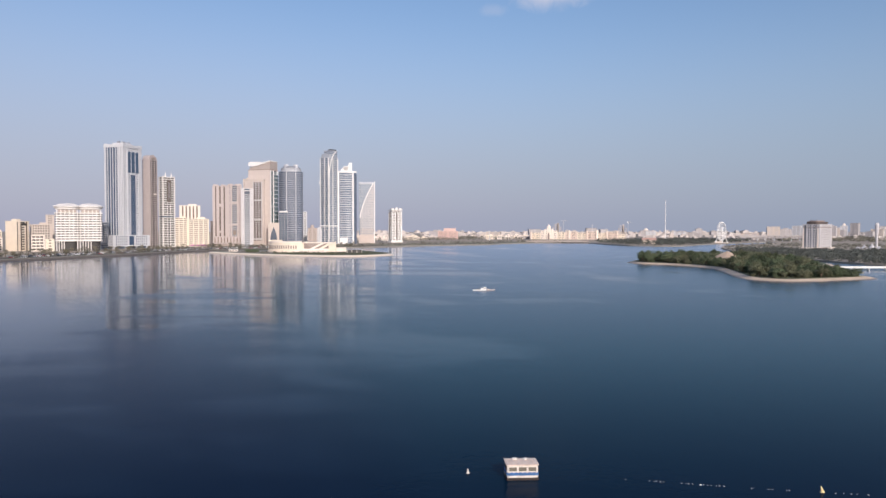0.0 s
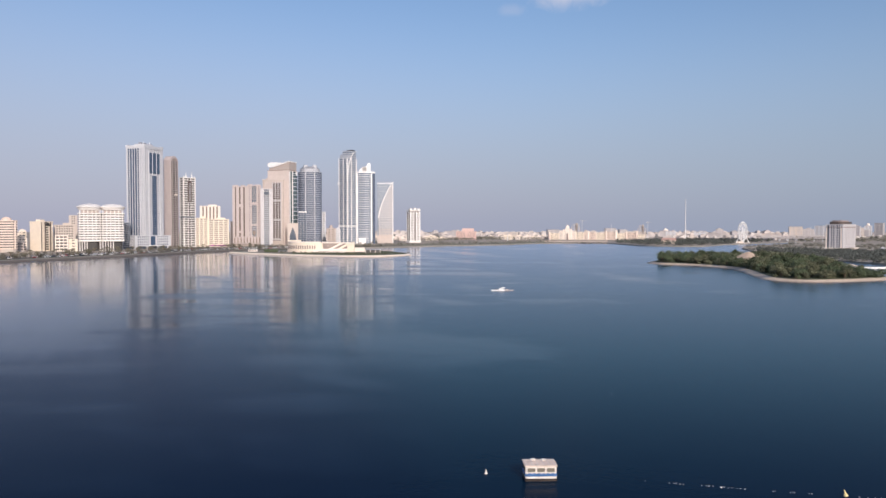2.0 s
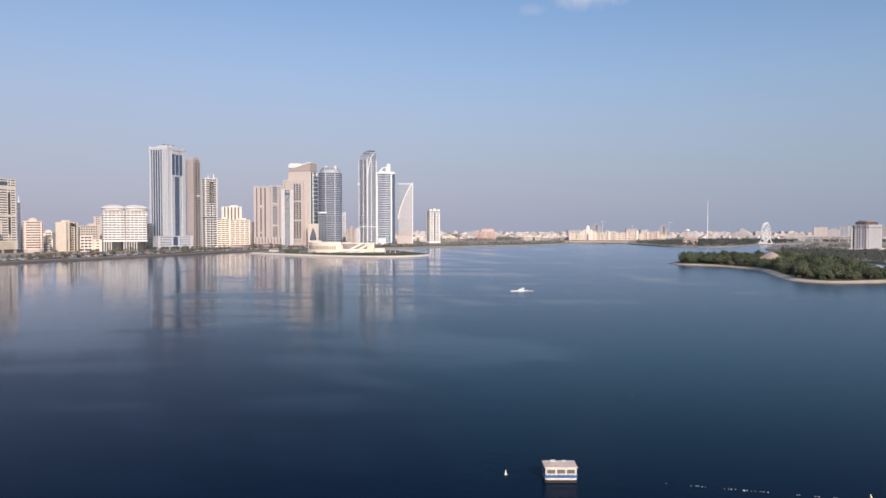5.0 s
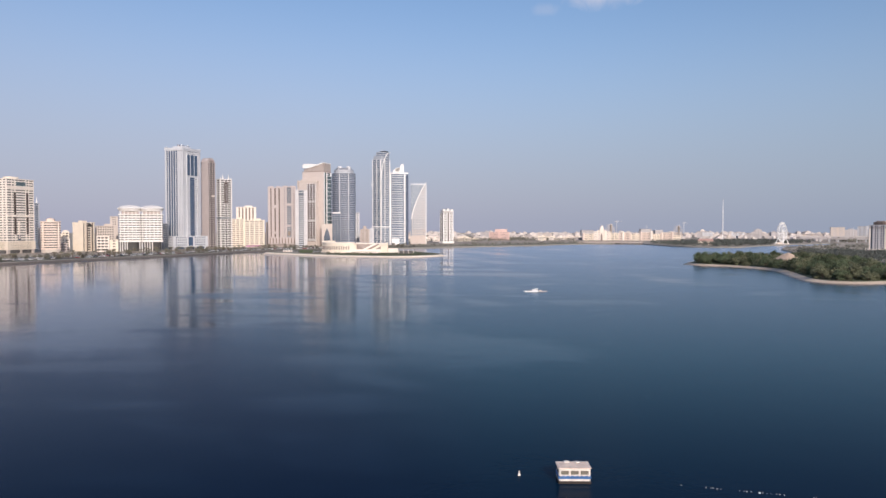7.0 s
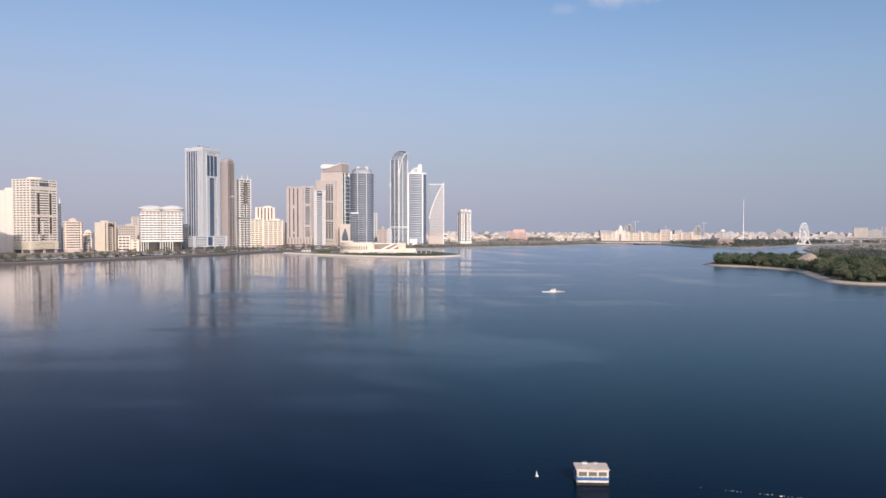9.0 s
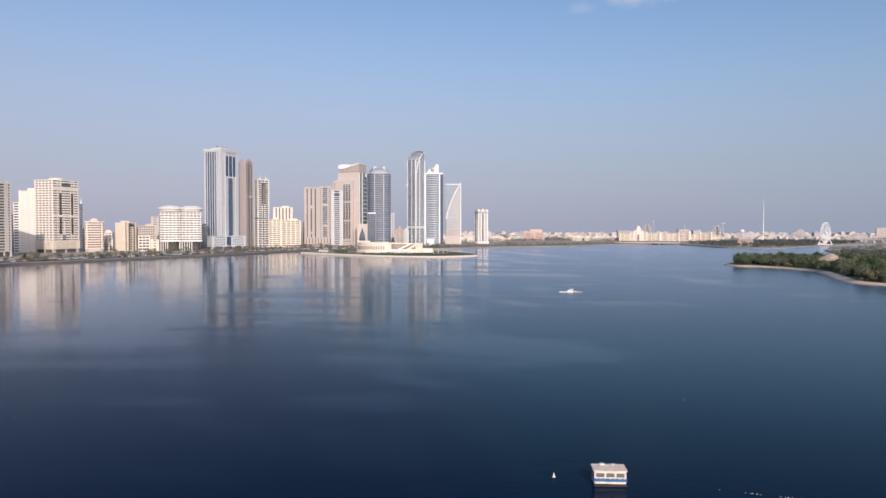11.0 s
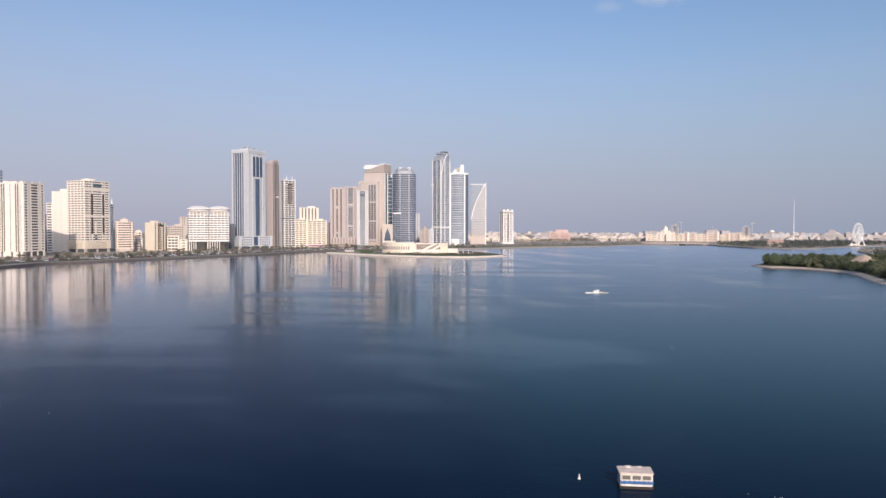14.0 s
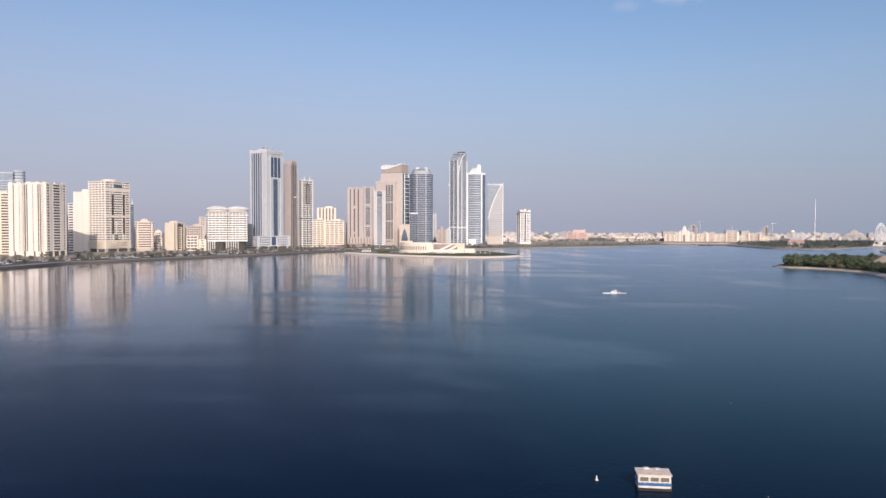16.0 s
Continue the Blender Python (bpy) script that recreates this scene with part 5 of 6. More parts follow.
for k in range(9):
    piece("bridge_pier", 0.8, 2.4, 4.2, 14 + 13 * k, 0, -2.5, PALE, t)
t = thing("low_bridge", 236, 1508, 0, -8, "low reddish-grey road bridge over an inlet", "bridge")
part("deck", box(-62, 66, -5, 5, 3.0, 4.4), TAN, t)
part("parapet", box(-62, 66, -5.3, -4.9, 4.4, 5.4), SAND, t)
for k in range(8):
    piece("bridge_pier", 3.0, 8, 5.5, -58 + 16.5 * k, 0, -2.5, TAN, t)

# sand dome on the island
t = thing("sand_mound", 246.5, 628, LAND + 0.2, 0, "bare peaked mound of sand among the island trees", "mound")
bm = lathe([(19, 0), (14.5, 2.6), (9.0, 5.8), (4.4, 8.6), (1.6, 10.2), (0.3, 10.6)], 32)
for v in bm.verts:
    v.co.x += 1.5 * noise.noise(v.co * 0.15)
    v.co.z += 0.7 * noise.noise(v.co * 0.2 + Vector((5, 0, 0))) if v.co.z > 0.5 else 0
mound = part("slope", bm, surface("bare_brown_sand", (0.47, 0.36, 0.28), rough=0.95, vary=0.2, coarse=0.3, fine=1.5, bump=0.5), t)


def inside(p, poly):
    hit = False
    for (x0, y0), (x1, y1) in zip(poly, poly[1:] + poly[:1]):
        if (y0 > p[1]) != (y1 > p[1]) and p[0] < (x1 - x0) * (p[1] - y0) / (y1 - y0) + x0:
            hit = not hit
    return hit


def edge_gap(p, poly):
    best = 1e9
    for a, b in zip(poly, poly[1:] + poly[:1]):
        a, b, q = Vector(a), Vector(b), Vector(p)
        s = max(0, min(1, (q - a).dot(b - a) / max(1e-6, (b - a).length_squared)))
        best = min(best, (q - a - (b - a) * s).length)
    return best


# ---- far low town ----
rng = random.Random(7)


def villa(w, d, h, wall, dome=False):
    root = new("villa")
    part("wall", box(-w / 2, w / 2, -d / 2, d / 2, 0, h), wall, root)
    part("roof", box(-w / 2 - 0.3, w / 2 + 0.3, -d / 2 - 0.3, d / 2 + 0.3, h, h + 0.9), wall, root)
    part("roof_room", box(-w / 4, w / 6, -d / 4, d / 4, h + 0.9, h + 3.4), wall, root)
    for s in range(max(1, int(h // 3.4))):
        row = box(-w * 0.42, w * 0.42, -d / 2 - 0.15, -d / 2 + 0.1, 1.1 + 3.4 * s, 2.5 + 3.4 * s)
        part("window_band", row, SHADEGLASS, root)
    if dome:
        part("dome", lathe([(2.4, h + 0.9), (2.4, h + 2.5), (1.9, h + 4.4), (1.0, h + 5.3), (0.1, h + 6.2)], 12), WHITE, root)
    return tagged(root, "low pale villa with a flat roof in the far town", "house", "houses on the far shore")


KINDS = [villa(16, 12, 7.2, WHITE), villa(20, 13, 7.0, CREAM), villa(13, 12, 10.4, WHITE), villa(24, 14, 7.2, SAND), villa(17, 13, 10.6, CREAM), villa(15, 14, 7.4, WHITE, True)]
placed = 0
for row in range(6):
    for k in range(22):
        f = (k + rng.uniform(0.1, 0.9)) / 22
        i = f * (len(north) - 1)
        p = north[int(i)].lerp(north[min(len(north) - 1, int(i) + 1)], i % 1)
        back_by = 430 + 72 * row + rng.uniform(-30, 30)
        q = p + (Vector((-0.35, 0.94)) if f < 0.75 else Vector((-0.05, 1))) * back_by
        if (q - Vector((-99, 1509))).length < 30 or (q - Vector((-153, 1457))).length < 30 or q.x < -250 or (q.x > 205 and q.y < 1740) or (q.x > 200 and abs(q.y - 1894) < 40):
            continue
        src = KINDS[rng.randrange(6)]
        m = pose(q.x, q.y, LAND, 0, 0, math.degrees(-math.atan2(q.x, q.y)) + rng.uniform(-25, 25))
        if placed < 6:
            KINDS[placed].matrix_world = m
        else:
            o = copy_thing(src, m)
            o.scale = (0.9, 0.9, rng.uniform(0.7, 0.9))
        placed += 1
t = thing("pink_school", 13, 1900, LAND, -1, "broad pinkish flat-roofed building above the villas", "school")
t.scale = (1.2, 1.2, 1.2)
block(t, 0, 0, 44, 20, 0, 17, [(1, W), (6, S), (2, W), (6, S), (1, W)], [(1, P)], [(1, P)], 3.6, 0.6, ROSE, SHADEGLASS)
piece("upper_hall", 26, 14, 6, 4, 0, 18.1, ROSE, t)

# the palace row
t = thing("palace", 335, 1894, LAND, -11, "long cream palace with domed towers and rows of windows", "palace")
t.scale = (1.15, 1.15, 1.15)
for x, w, h, m in ((-80, 24, 14, CREAM), (-60, 16, 19, WHITE), (-39, 16, 19, WHITE), (-22, 18, 15, CREAM), (0, 26, 16, PEACH), (24, 22, 14, CREAM), (46, 22, 17, PEACH), (68, 22, 14, CREAM), (90, 22, 15, PEACH), (110, 18, 11, CREAM)):
    block(t, x, 0, w - 0.4, 24 if w > 17 else 27, 0, h, [(1, W), (3, S), (1, W), (3, S), (1, W)], [(1, W)], [(1, W)], 5.0, 0.5, m, SHADEGLASS)
piece("gatehouse", 9, 30, 26, -50, 0, 0, WHITE, t)
part("gatehouse_arch", slab_xz([(-52, 0), (-48, 0), (-48, 12), (-49, 14.5), (-50, 15.5), (-51, 14.5), (-52, 12)], -15.4, -14.9), BROWN, t)
part("dome", lathe([(4.4, 26), (4.4, 28.0), (3.8, 30.2), (2.4, 31.8), (0.9, 32.6), (0.2, 34.0)], 16, None, -50, -6), WHITE, t)
for x, h in ((-58, 24), (-42, 24), (-90, 18), (-4, 21), (35, 20), (57, 22), (79, 19), (101, 20)):
    part("turret", lathe([(2.6, 0), (2.6, h - 4), (3.1, h - 3.8), (3.1, h - 2.8), (2.2, h - 2.5), (1.8, h - 0.8), (0.2, h)], 12, None, x, -11.5), WHITE if h > 20 else PEACH, t)

# town beyond: blocks that show over the trees and roofs
FAR = [(-20, 2050, 40, 20), (150, 2150, 50, 16), (290, 2300, 46, 24), (345, 2320, 30, 20), (470, 2300, 40, 28), (520, 2350, 30, 24), (600, 2500, 60, 16), (700, 2500, 40, 20), (800, 2450, 44, 16), (840, 2380, 26, 26), (930, 2450, 60, 18), (962, 2111, 42, 33), (1040, 2200, 38, 26), (1090, 2230, 30, 36), (1118, 2200, 16, 42), (1010, 1880, 24, 34), (1060, 1960, 26, 30), (1150, 2100, 34, 24), (1190, 2150, 24, 36), (1120, 1900, 22, 20), (1240, 2180, 28, 44), (1200, 2000, 36, 26), (1290, 2120, 26, 34), (1320, 2000, 44, 20), (1390, 2150, 34, 36), (1180, 1780, 22, 30), (890, 2100, 60, 14), (760, 2200, 50, 14), (660, 2300, 36, 18)]
for i, (x, y, w, h) in enumerate(FAR):
    yaw = math.degrees(-math.atan2(x, y)) + rng.uniform(-20, 20)
    # most walls take the colour already paled for haze
    wall = (HAZED, SAND, HAZED, PALE, HAZED)[i % 5]
    r = thing("distant_block", x, y, LAND, yaw, "distant town block, its colour paled for haze", "building", "distant town blocks")
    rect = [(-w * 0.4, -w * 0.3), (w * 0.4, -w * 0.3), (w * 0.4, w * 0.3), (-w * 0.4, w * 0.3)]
    part("glazing", prism(rect, 0, h), HAZED, r)
    tiers = bmesh.new()
    for q in range(int(h / 3.6)):
        prism([(px * 1.02, py * 1.02) for px, py in rect], 3.6 * q, 3.6 * q + 2.1, tiers)
    part("storey_wall", tiers, wall, r)
    piece("roof_slab", w * 0.85, w * 0.65, 1.1, 0, 0, h, wall, r)
    for q in (-0.35, 0.0, 0.35):
        piece("pier", w * 0.12, 0.8, h, w * q, -w * 0.3 - 0.2, 0, wall, r)
    if i % 3 == 0:
        piece("roof_room", w * 0.3, w * 0.25, 3, 0, 0, h + 1.1, wall, r)
    if i % 11 == 7:
        part("dome", lathe([(w * 0.2, h + 1), (w * 0.19, h + 4), (w * 0.12, h + 7), (0.2, h + 9)], 12), WHITE, r)
for x, y, h in ((470, 2280, 42), (330, 2280, 44), (105, 1640, 24), (520, 2310, 30), (370, 2300, 40), (905, 1900, 34), (1130, 1800, 30)):
    r = thing("lattice_mast", x, y, LAND, 0, "thin pale telecom mast over the roofs", "mast")
    part("shaft", tube([(0, 0, 0), (0, 0, h)], 0.8, 0.3, 6), PALE, r)
    part("crossarm", box(-1.6, 1.6, -0.3, 0.3, h * 0.85, h * 0.85 + 0.8), PALE, r)


# unfinished blocks with cranes behind the palace
for x, y, w, h in ((330, 2100, 26, 42), (520, 2100, 24, 38)):
    r = thing("unfinished_block", x, y, LAND, math.degrees(-math.atan2(x, y)), "grey concrete block under construction behind the palace", "building")
    for q in range(int(h / 4.0) + 1):
        piece("floor_slab", w - 5.0 * (q > 7), 18, 0.7, 0, 0, 4.0 * q, SAND, r)
    for q in (-0.45, -0.15, 0.15, 0.45):
        for y1 in (-8, 8):
            piece("column", 1.2, 1.0, h - (8 if abs(q) > 0.4 else 0), w * q * 0.98, y1, 0, SAND, r)
    piece("lift_core", w * 0.25, 6, h + 2, w * 0.1, 2, 0, HAZED, r)
    c = thing("tower_crane", x + w * 0.7, y, LAND, rng.uniform(-30, 30), "thin pale tower crane over a building site", "crane")
    part("tower", tube([(0, 0, 0), (0, 0, h + 11)], 0.7, 0.7, 4), PALE, c)
    part("jib", tube([(-6, 0, h + 8), (14, 0, h + 8.6)], 0.7, 0.35, 4), PALE, c)
    part("tie", tube([(0, 0, h + 11), (10, 0, h + 8.6)], 0.25, 0.25, 4), PALE, c)


rg = random.Random(5)
verts, faces = [], []
for i in range(900):
    a = radians(rg.uniform(-16, 46))
    dist = rg.uniform(1950, 4600)
    if math.degrees(a) < -9:
        dist = rg.uniform(1700, 2600)
    w, d = rg.uniform(10, 34), rg.uniform(10, 24)
    h = rg.choice((4, 5, 5, 6, 6, 7, 9)) + (rg.choice((0, 0, 0, 2, 6)) if dist > 3000 else 0)
    m = pose(dist * math.sin(a), dist * math.cos(a), LAND, 0, 0, rg.uniform(0, 90))
    if edge_gap((m.translation.x, m.translation.y), NOOR) < 300 or m.translation.y < 1780:
        continue
    for x0, x1, y0, y1, z0, z1 in ((-w / 2, w / 2, -d / 2, d / 2, 0, h), (-w / 5, w / 6, -d / 4, d / 4, h, h + 3)):
        n = len(verts)
        verts += [tuple(m @ Vector(p)) for p in ((x0, y0, z0), (x1, y0, z0), (x1, y1, z0), (x0, y1, z0), (x0, y0, z1), (x1, y0, z1), (x1, y1, z1), (x0, y1, z1))]
        faces += [tuple(n + k for k in f) for f in ((4, 5, 6, 7), (0, 1, 5, 4), (1, 2, 6, 5), (2, 3, 7, 6), (3, 0, 4, 7))]
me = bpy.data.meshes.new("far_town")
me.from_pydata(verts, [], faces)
# one even colour that carries the haze over the distant roofs
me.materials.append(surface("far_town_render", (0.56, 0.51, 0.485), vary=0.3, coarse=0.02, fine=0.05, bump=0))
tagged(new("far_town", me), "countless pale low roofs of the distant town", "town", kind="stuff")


# ---- trees ----
def leaves(bm, centre, radius, count, size, squash=0.75, rg=rng):
    """Small leaf sprays spread over and inside a clump."""
    for _ in range(count):
        d = Vector((rg.gauss(0, 1), rg.gauss(0, 1), rg.gauss(0, 1))).normalized()
        p = centre + Vector((d.x, d.y, d.z * squash)) * radius * rg.uniform(0.65, 1.05)
        nrm = (d + Vector((rg.uniform(-0.6, 0.6), rg.uniform(-0.6, 0.6), rg.uniform(-0.2, 0.8)))).normalized()
        u = nrm.orthogonal().normalized() * size * rg.uniform(0.6, 1.3)
        v = nrm.cross(u) * rg.uniform(0.5, 0.9)
        bm.faces.new([bm.verts.new(p + a * u + b * v) for a, b in ((-0.5, -0.5), (0.5, -0.35), (0.55, 0.45), (-0.4, 0.5))])


def tree(h, r, material, seed):
    rg = random.Random(seed)
    root = new("tree")
    trunk = tube([(0, 0, -0.3), (0.15, 0.1, h * 0.25), (0.0, 0.25, h * 0.5), (0.2, 0.2, h * 0.75)], 0.28, 0.1, 6)
    tops = []
    for k in range(6):
        a = k * math.tau / 6 + rg.uniform(-0.4, 0.4)
        q = Vector((math.cos(a) * r * rg.uniform(0.4, 0.75), math.sin(a) * r * rg.uniform(0.4, 0.75), h * rg.uniform(0.45, 0.8)))
        tube([(0.1, 0.1, h * rg.uniform(0.2, 0.35)), q * 0.6 + Vector((0, 0, h * 0.15)), q], 0.12, 0.05, 5, trunk)
        tops.append(q)
    part("trunk", trunk, BARK, root)
    crown = bmesh.new()
    for q in tops + [Vector((0.2, 0.2, h * 0.85)), Vector((0, 0, h * 0.6))]:
        leaves(crown, q, r * rg.uniform(0.40, 0.54), 150, r * 0.125, 0.85, rg)
    for k in range(7):
        a = rg.uniform(0, math.tau)
        leaves(crown, Vector((math.cos(a) * r * 0.85, math.sin(a) * r * 0.85, h * rg.uniform(0.12, 0.45))), r * 0.34, 70, r * 0.11, 0.8, rg)
    part("crown", crown, material, root)
    return root


TREES = [tree(6.5, 3.6, LEAF, 1), tree(5.6, 3.4, OLIVE, 2), tree(7.4, 3.8, LEAF, 3), tree(5.0, 3.2, OLIVE, 4), tree(6.2, 4.0, LEAF, 5), tree(6.9, 3.3, OLIVE, 6)]
for o in TREES:
    tagged(o, "bushy green mangrove tree on the wooded island", "tree", "island trees")
spots = []
tries = 0
while len(spots) < 285 and tries < 60000:
    tries += 1
    p = (rng.uniform(172, 300), rng.uniform(446, 740))
    if not inside(p, NOOR) or (Vector(p) - Vector((249, 611))).length < 19:
        continue
    g = edge_gap(p, NOOR)
    if g < 7.5 or g > 60 or any((q[0] - p[0]) ** 2 + (q[1] - p[1]) ** 2 < 21 for q in spots):
        continue
    spots.append(p)
for i, p in enumerate(spots):
    s = rng.choice((0.7, 0.85, 0.95, 1.05, 1.15, 1.35)) * rng.uniform(0.9, 1.1)
    m = pose(p[0], p[1], LAND + 0.1, 0, 0, rng.uniform(0, 360))
    k = rng.randrange(6)
    if i < 6:
        TREES[i].matrix_world = m
    else:
        o = copy_thing(TREES[k], m)
        o.scale = (s, s, s * rng.uniform(0.85, 1.1))


def canopy(name, poly, count, low, high, radius, size, per, material, label, seed, keep=None, lift=0.0):
    """Unbroken far woodland: leaf clumps over an area, with stems."""
    rg = random.Random(seed)
    xs, ys = [p[0] for p in poly], [p[1] for p in poly]
    verts, faces = [], []
    made = tries = 0
    while made < count and tries < count * 40:
        tries += 1
        p = (rg.uniform(min(xs), max(xs)), rg.uniform(min(ys), max(ys)))
        if not inside(p, poly) or (keep and not keep(p)):
            continue
        made += 1
        h = rg.uniform(low, high)
        r = radius * rg.uniform(0.7, 1.25)
        for _ in range(per):
            d = Vector((rg.gauss(0, 1), rg.gauss(0, 1), rg.gauss(0, 1))).normalized()
            c = Vector((p[0] + d.x * r, p[1] + d.y * r, LAND + lift + h - r * 0.7 + d.z * r * 0.8))
            if c.z < LAND:
                c.z = LAND + rg.uniform(0, 1)
            nrm = (d + Vector((rg.uniform(-0.6, 0.6), rg.uniform(-0.6, 0.6), rg.uniform(-0.2, 0.8)))).normalized()
            u = nrm.orthogonal().normalized() * size * rg.uniform(0.6, 1.3)
            v = nrm.cross(u) * rg.uniform(0.5, 0.9)
            n = len(verts)
            verts += [tuple(c - u * 0.5 - v * 0.5), tuple(c + u * 0.5 - v * 0.4), tuple(c + u * 0.5 + v * 0.5), tuple(c - u * 0.4 + v * 0.5)]
            faces.append((n, n + 1, n + 2, n + 3))
        n = len(verts)
        b = 0.25
        verts += [(p[0] - b, p[1], LAND - 0.2), (p[0] + b, p[1], LAND - 0.2), (p[0] + b * 0.5, p[1], LAND + h - r), (p[0] - b * 0.5, p[1], LAND + h - r)]
        faces.append((n, n + 1, n + 2, n + 3))
    me = bpy.data.meshes.new(name)
    me.from_pydata(verts, [], faces)
    me.materials.append(material)
    ob = new(name, me)
    return tagged(ob, label, "woodland", kind="stuff")


deep = lambda p: edge_gap(p, NOOR) > 12 and (Vector(p) - Vector((249, 611))).length > 19
canopy("island_woodland", [(205, 640), (240, 480), (285, 480), (300, 600), (340, 720), (340, 810), (250, 780), (190, 715)], 900, 3.5, 6.2, 2.9, 0.6, 130, OLIVE, "dense green woodland in the middle of the island", 21, deep)
canopy("tip_woodland", [(222, 453), (262, 460), (277, 471), (270, 505), (232, 500)], 130, 3.2, 5.8, 2.6, 0.6, 120, LEAF, "dense green trees near the tip of the island", 33, lambda p: edge_gap(p, NOOR) > 6.5)
canopy("mangrove_woodland", [(372, 890), (364, 750), (372, 642), (425, 546), (525, 436), (820, 420), (930, 530), (820, 690), (700, 800), (575, 900), (500, 930), (430, 985), (395, 980)], 2900, 3.6, 6.4, 4.0, 1.0, 72, FARLEAF, "grey-green mangrove woodland behind the island", 22,
       lambda p: (Vector(p) - Vector((515, 997))).length > 45)
canopy("park_far_trees", [(395, 985), (500, 935), (575, 905), (700, 805), (820, 695), (960, 560), (1150, 700), (1000, 1300), (830, 1330), (655, 1330), (640, 1420), (560, 1335), (492, 1255), (436, 1120)], 900, 2.2, 4.6, 2.6, 1.1, 34, PALELEAF, "dusty scattered park trees beyond the mangroves", 29,
       lambda p: (Vector(p) - Vector((515, 997))).length > 30 and (Vector(p) - Vector((615, 1051))).length > 26)
canopy("shore_woodland", [(310, 1500), (328, 1328), (354, 1276), (402, 1254), (440, 1300), (480, 1364), (550, 1440), (590, 1500), (640, 1560), (700, 1620), (560, 1720), (420, 1640)], 820, 4.5, 9.0, 3.4, 1.2, 46, FARLEAF, "dark trees along the far wooded shore", 23,
       lambda p: (Vector(p) - Vector((404, 1414))).length > 18 and (Vector(p) - Vector((562, 1466))).length > 20)
canopy("town_trees", [(-200, 1640), (-60, 1700), (80, 1810), (210, 1890), (250, 2150), (60, 2250), (-200, 2150)], 900, 3.0, 7.0, 2.3, 1.1, 26, PALELEAF, "garden trees among the far villas", 24)
shore_belt = [tuple(p + Vector((-0.62, 0.78)) * 7) for p in north] + [tuple(p + Vector((-0.62, 0.78)) * 95) for p in north[::-1]]
canopy("shore_trees", shore_belt, 170, 2.6, 5.0, 1.9, 0.9, 34, PALELEAF, "dusty promenade trees along the far shore", 27)
belt = [p for p in west if p.y > 450]
def beside(p_list, off):
    return [tuple(p + Vector((-(q - p).normalized().y, (q - p).normalized().x)) * off) for p, q in zip(p_list, p_list[1:])]
canopy("corniche_shrubs", beside(belt, 54) + beside(belt, 74)[::-1], 420, 1.4, 3.8, 1.3, 0.6, 34, PALELEAF, "dusty brownish shrubs and small trees along the corniche", 28)
canopy("park_trees", [(760, 1620), (1400, 1500), (2000, 2300), (900, 2050)], 900, 5.0, 10.0, 5.0, 2.0, 40, PALELEAF, "dusty trees among the distant town", 25)
canopy("spit_bush", [(-242, 876), (-226, 873), (-223, 884), (-240, 888)], 22, 2.5, 5.0, 2.0, 0.7, 90, LEAF, "clump of green bushes beside the amphitheatre", 31)
canopy("spit_shrubs", [(-276, 918), (-225, 868), (-165, 829), (-118, 815), (-85, 828), (-78, 850), (-110, 842), (-160, 856), (-200, 880)], 120, 1.2, 3.0, 1.5, 0.55, 44, OLIVE, "low clipped shrubs on the green spit", 26)


def palm(h, seed):
    rg = random.Random(seed)
    root = new("palm_tree")
    part("trunk", tube([(0, 0, -0.3), (0.1, 0, h * 0.4), (0.25, 0.1, h)], 0.28, 0.2, 7), BARK, root)
    bm = bmesh.new()
    for k in range(22):
        a, lift = k * 2.4, rg.uniform(-0.2, 1.0)
        prev = None
        for s in range(5):
            q = s / 4
            reach = 2.6 * q
            c = Vector((0.25 + math.cos(a) * reach, 0.1 + math.sin(a) * reach, h + lift * 1.6 * q - 2.0 * q * q))
            side = Vector((-math.sin(a), math.cos(a), 0)) * (0.45 * (1 - q) + 0.12)
            pair = (bm.verts.new(c - side - Vector((0, 0, 0.2))), bm.verts.new(c), bm.verts.new(c + side - Vector((0, 0, 0.2))))
            if prev:
                bm.faces.new((prev[0], prev[1], pair[1], pair[0]))
                bm.faces.new((prev[1], prev[2], pair[2], pair[1]))
            prev = pair
    part("crown", bm, PALMLEAF, root)
    return tagged(root, "dusty date palm beside the corniche road", "palm tree", "corniche palms")


PALMS = [palm(6.0, 1), palm(7.5, 2), palm(5.0, 3)]
BUSHES = [tree(4.5, 2.6, PALELEAF, 11), tree(5.2, 3.0, PALELEAF, 12)]
for o in BUSHES:
    tagged(o, "small street tree on the corniche lawn", "tree", "corniche trees")


def along(line, metres):
    for a, b in zip(line, line[1:]):
        step = (b - a).length
        if metres <= step:
            t = (b - a).normalized()
            return a + t * metres, t
        metres -= step
    return line[-1], (line[-1] - line[-2]).normalized()


LENGTH = sum((b - a).length for a, b in zip(west, west[1:]))
first = {}
for k in range(210):
    s = 300 + (LENGTH - 300) * (k + rng.uniform(0, 0.9)) / 210
    p, t = along(west, s)
    nrm = Vector((-t.y, t.x))
    q = p + nrm * rng.choice((20, 22, 24, 55, 57, 60, 62, 74))
    kind = rng.choice(PALMS + BUSHES)
    m = pose(q.x, q.y, LAND, 0, 0, rng.uniform(0, 360))
    if kind not in first:
        first[kind] = kind
        kind.matrix_world = m
    else:
        copy_thing(kind, m)
for kind in PALMS + BUSHES:
    if kind not in first:
        p, t = along(west, 820)
        kind.matrix_world = pose(p.x - 20, p.y + 4, LAND)


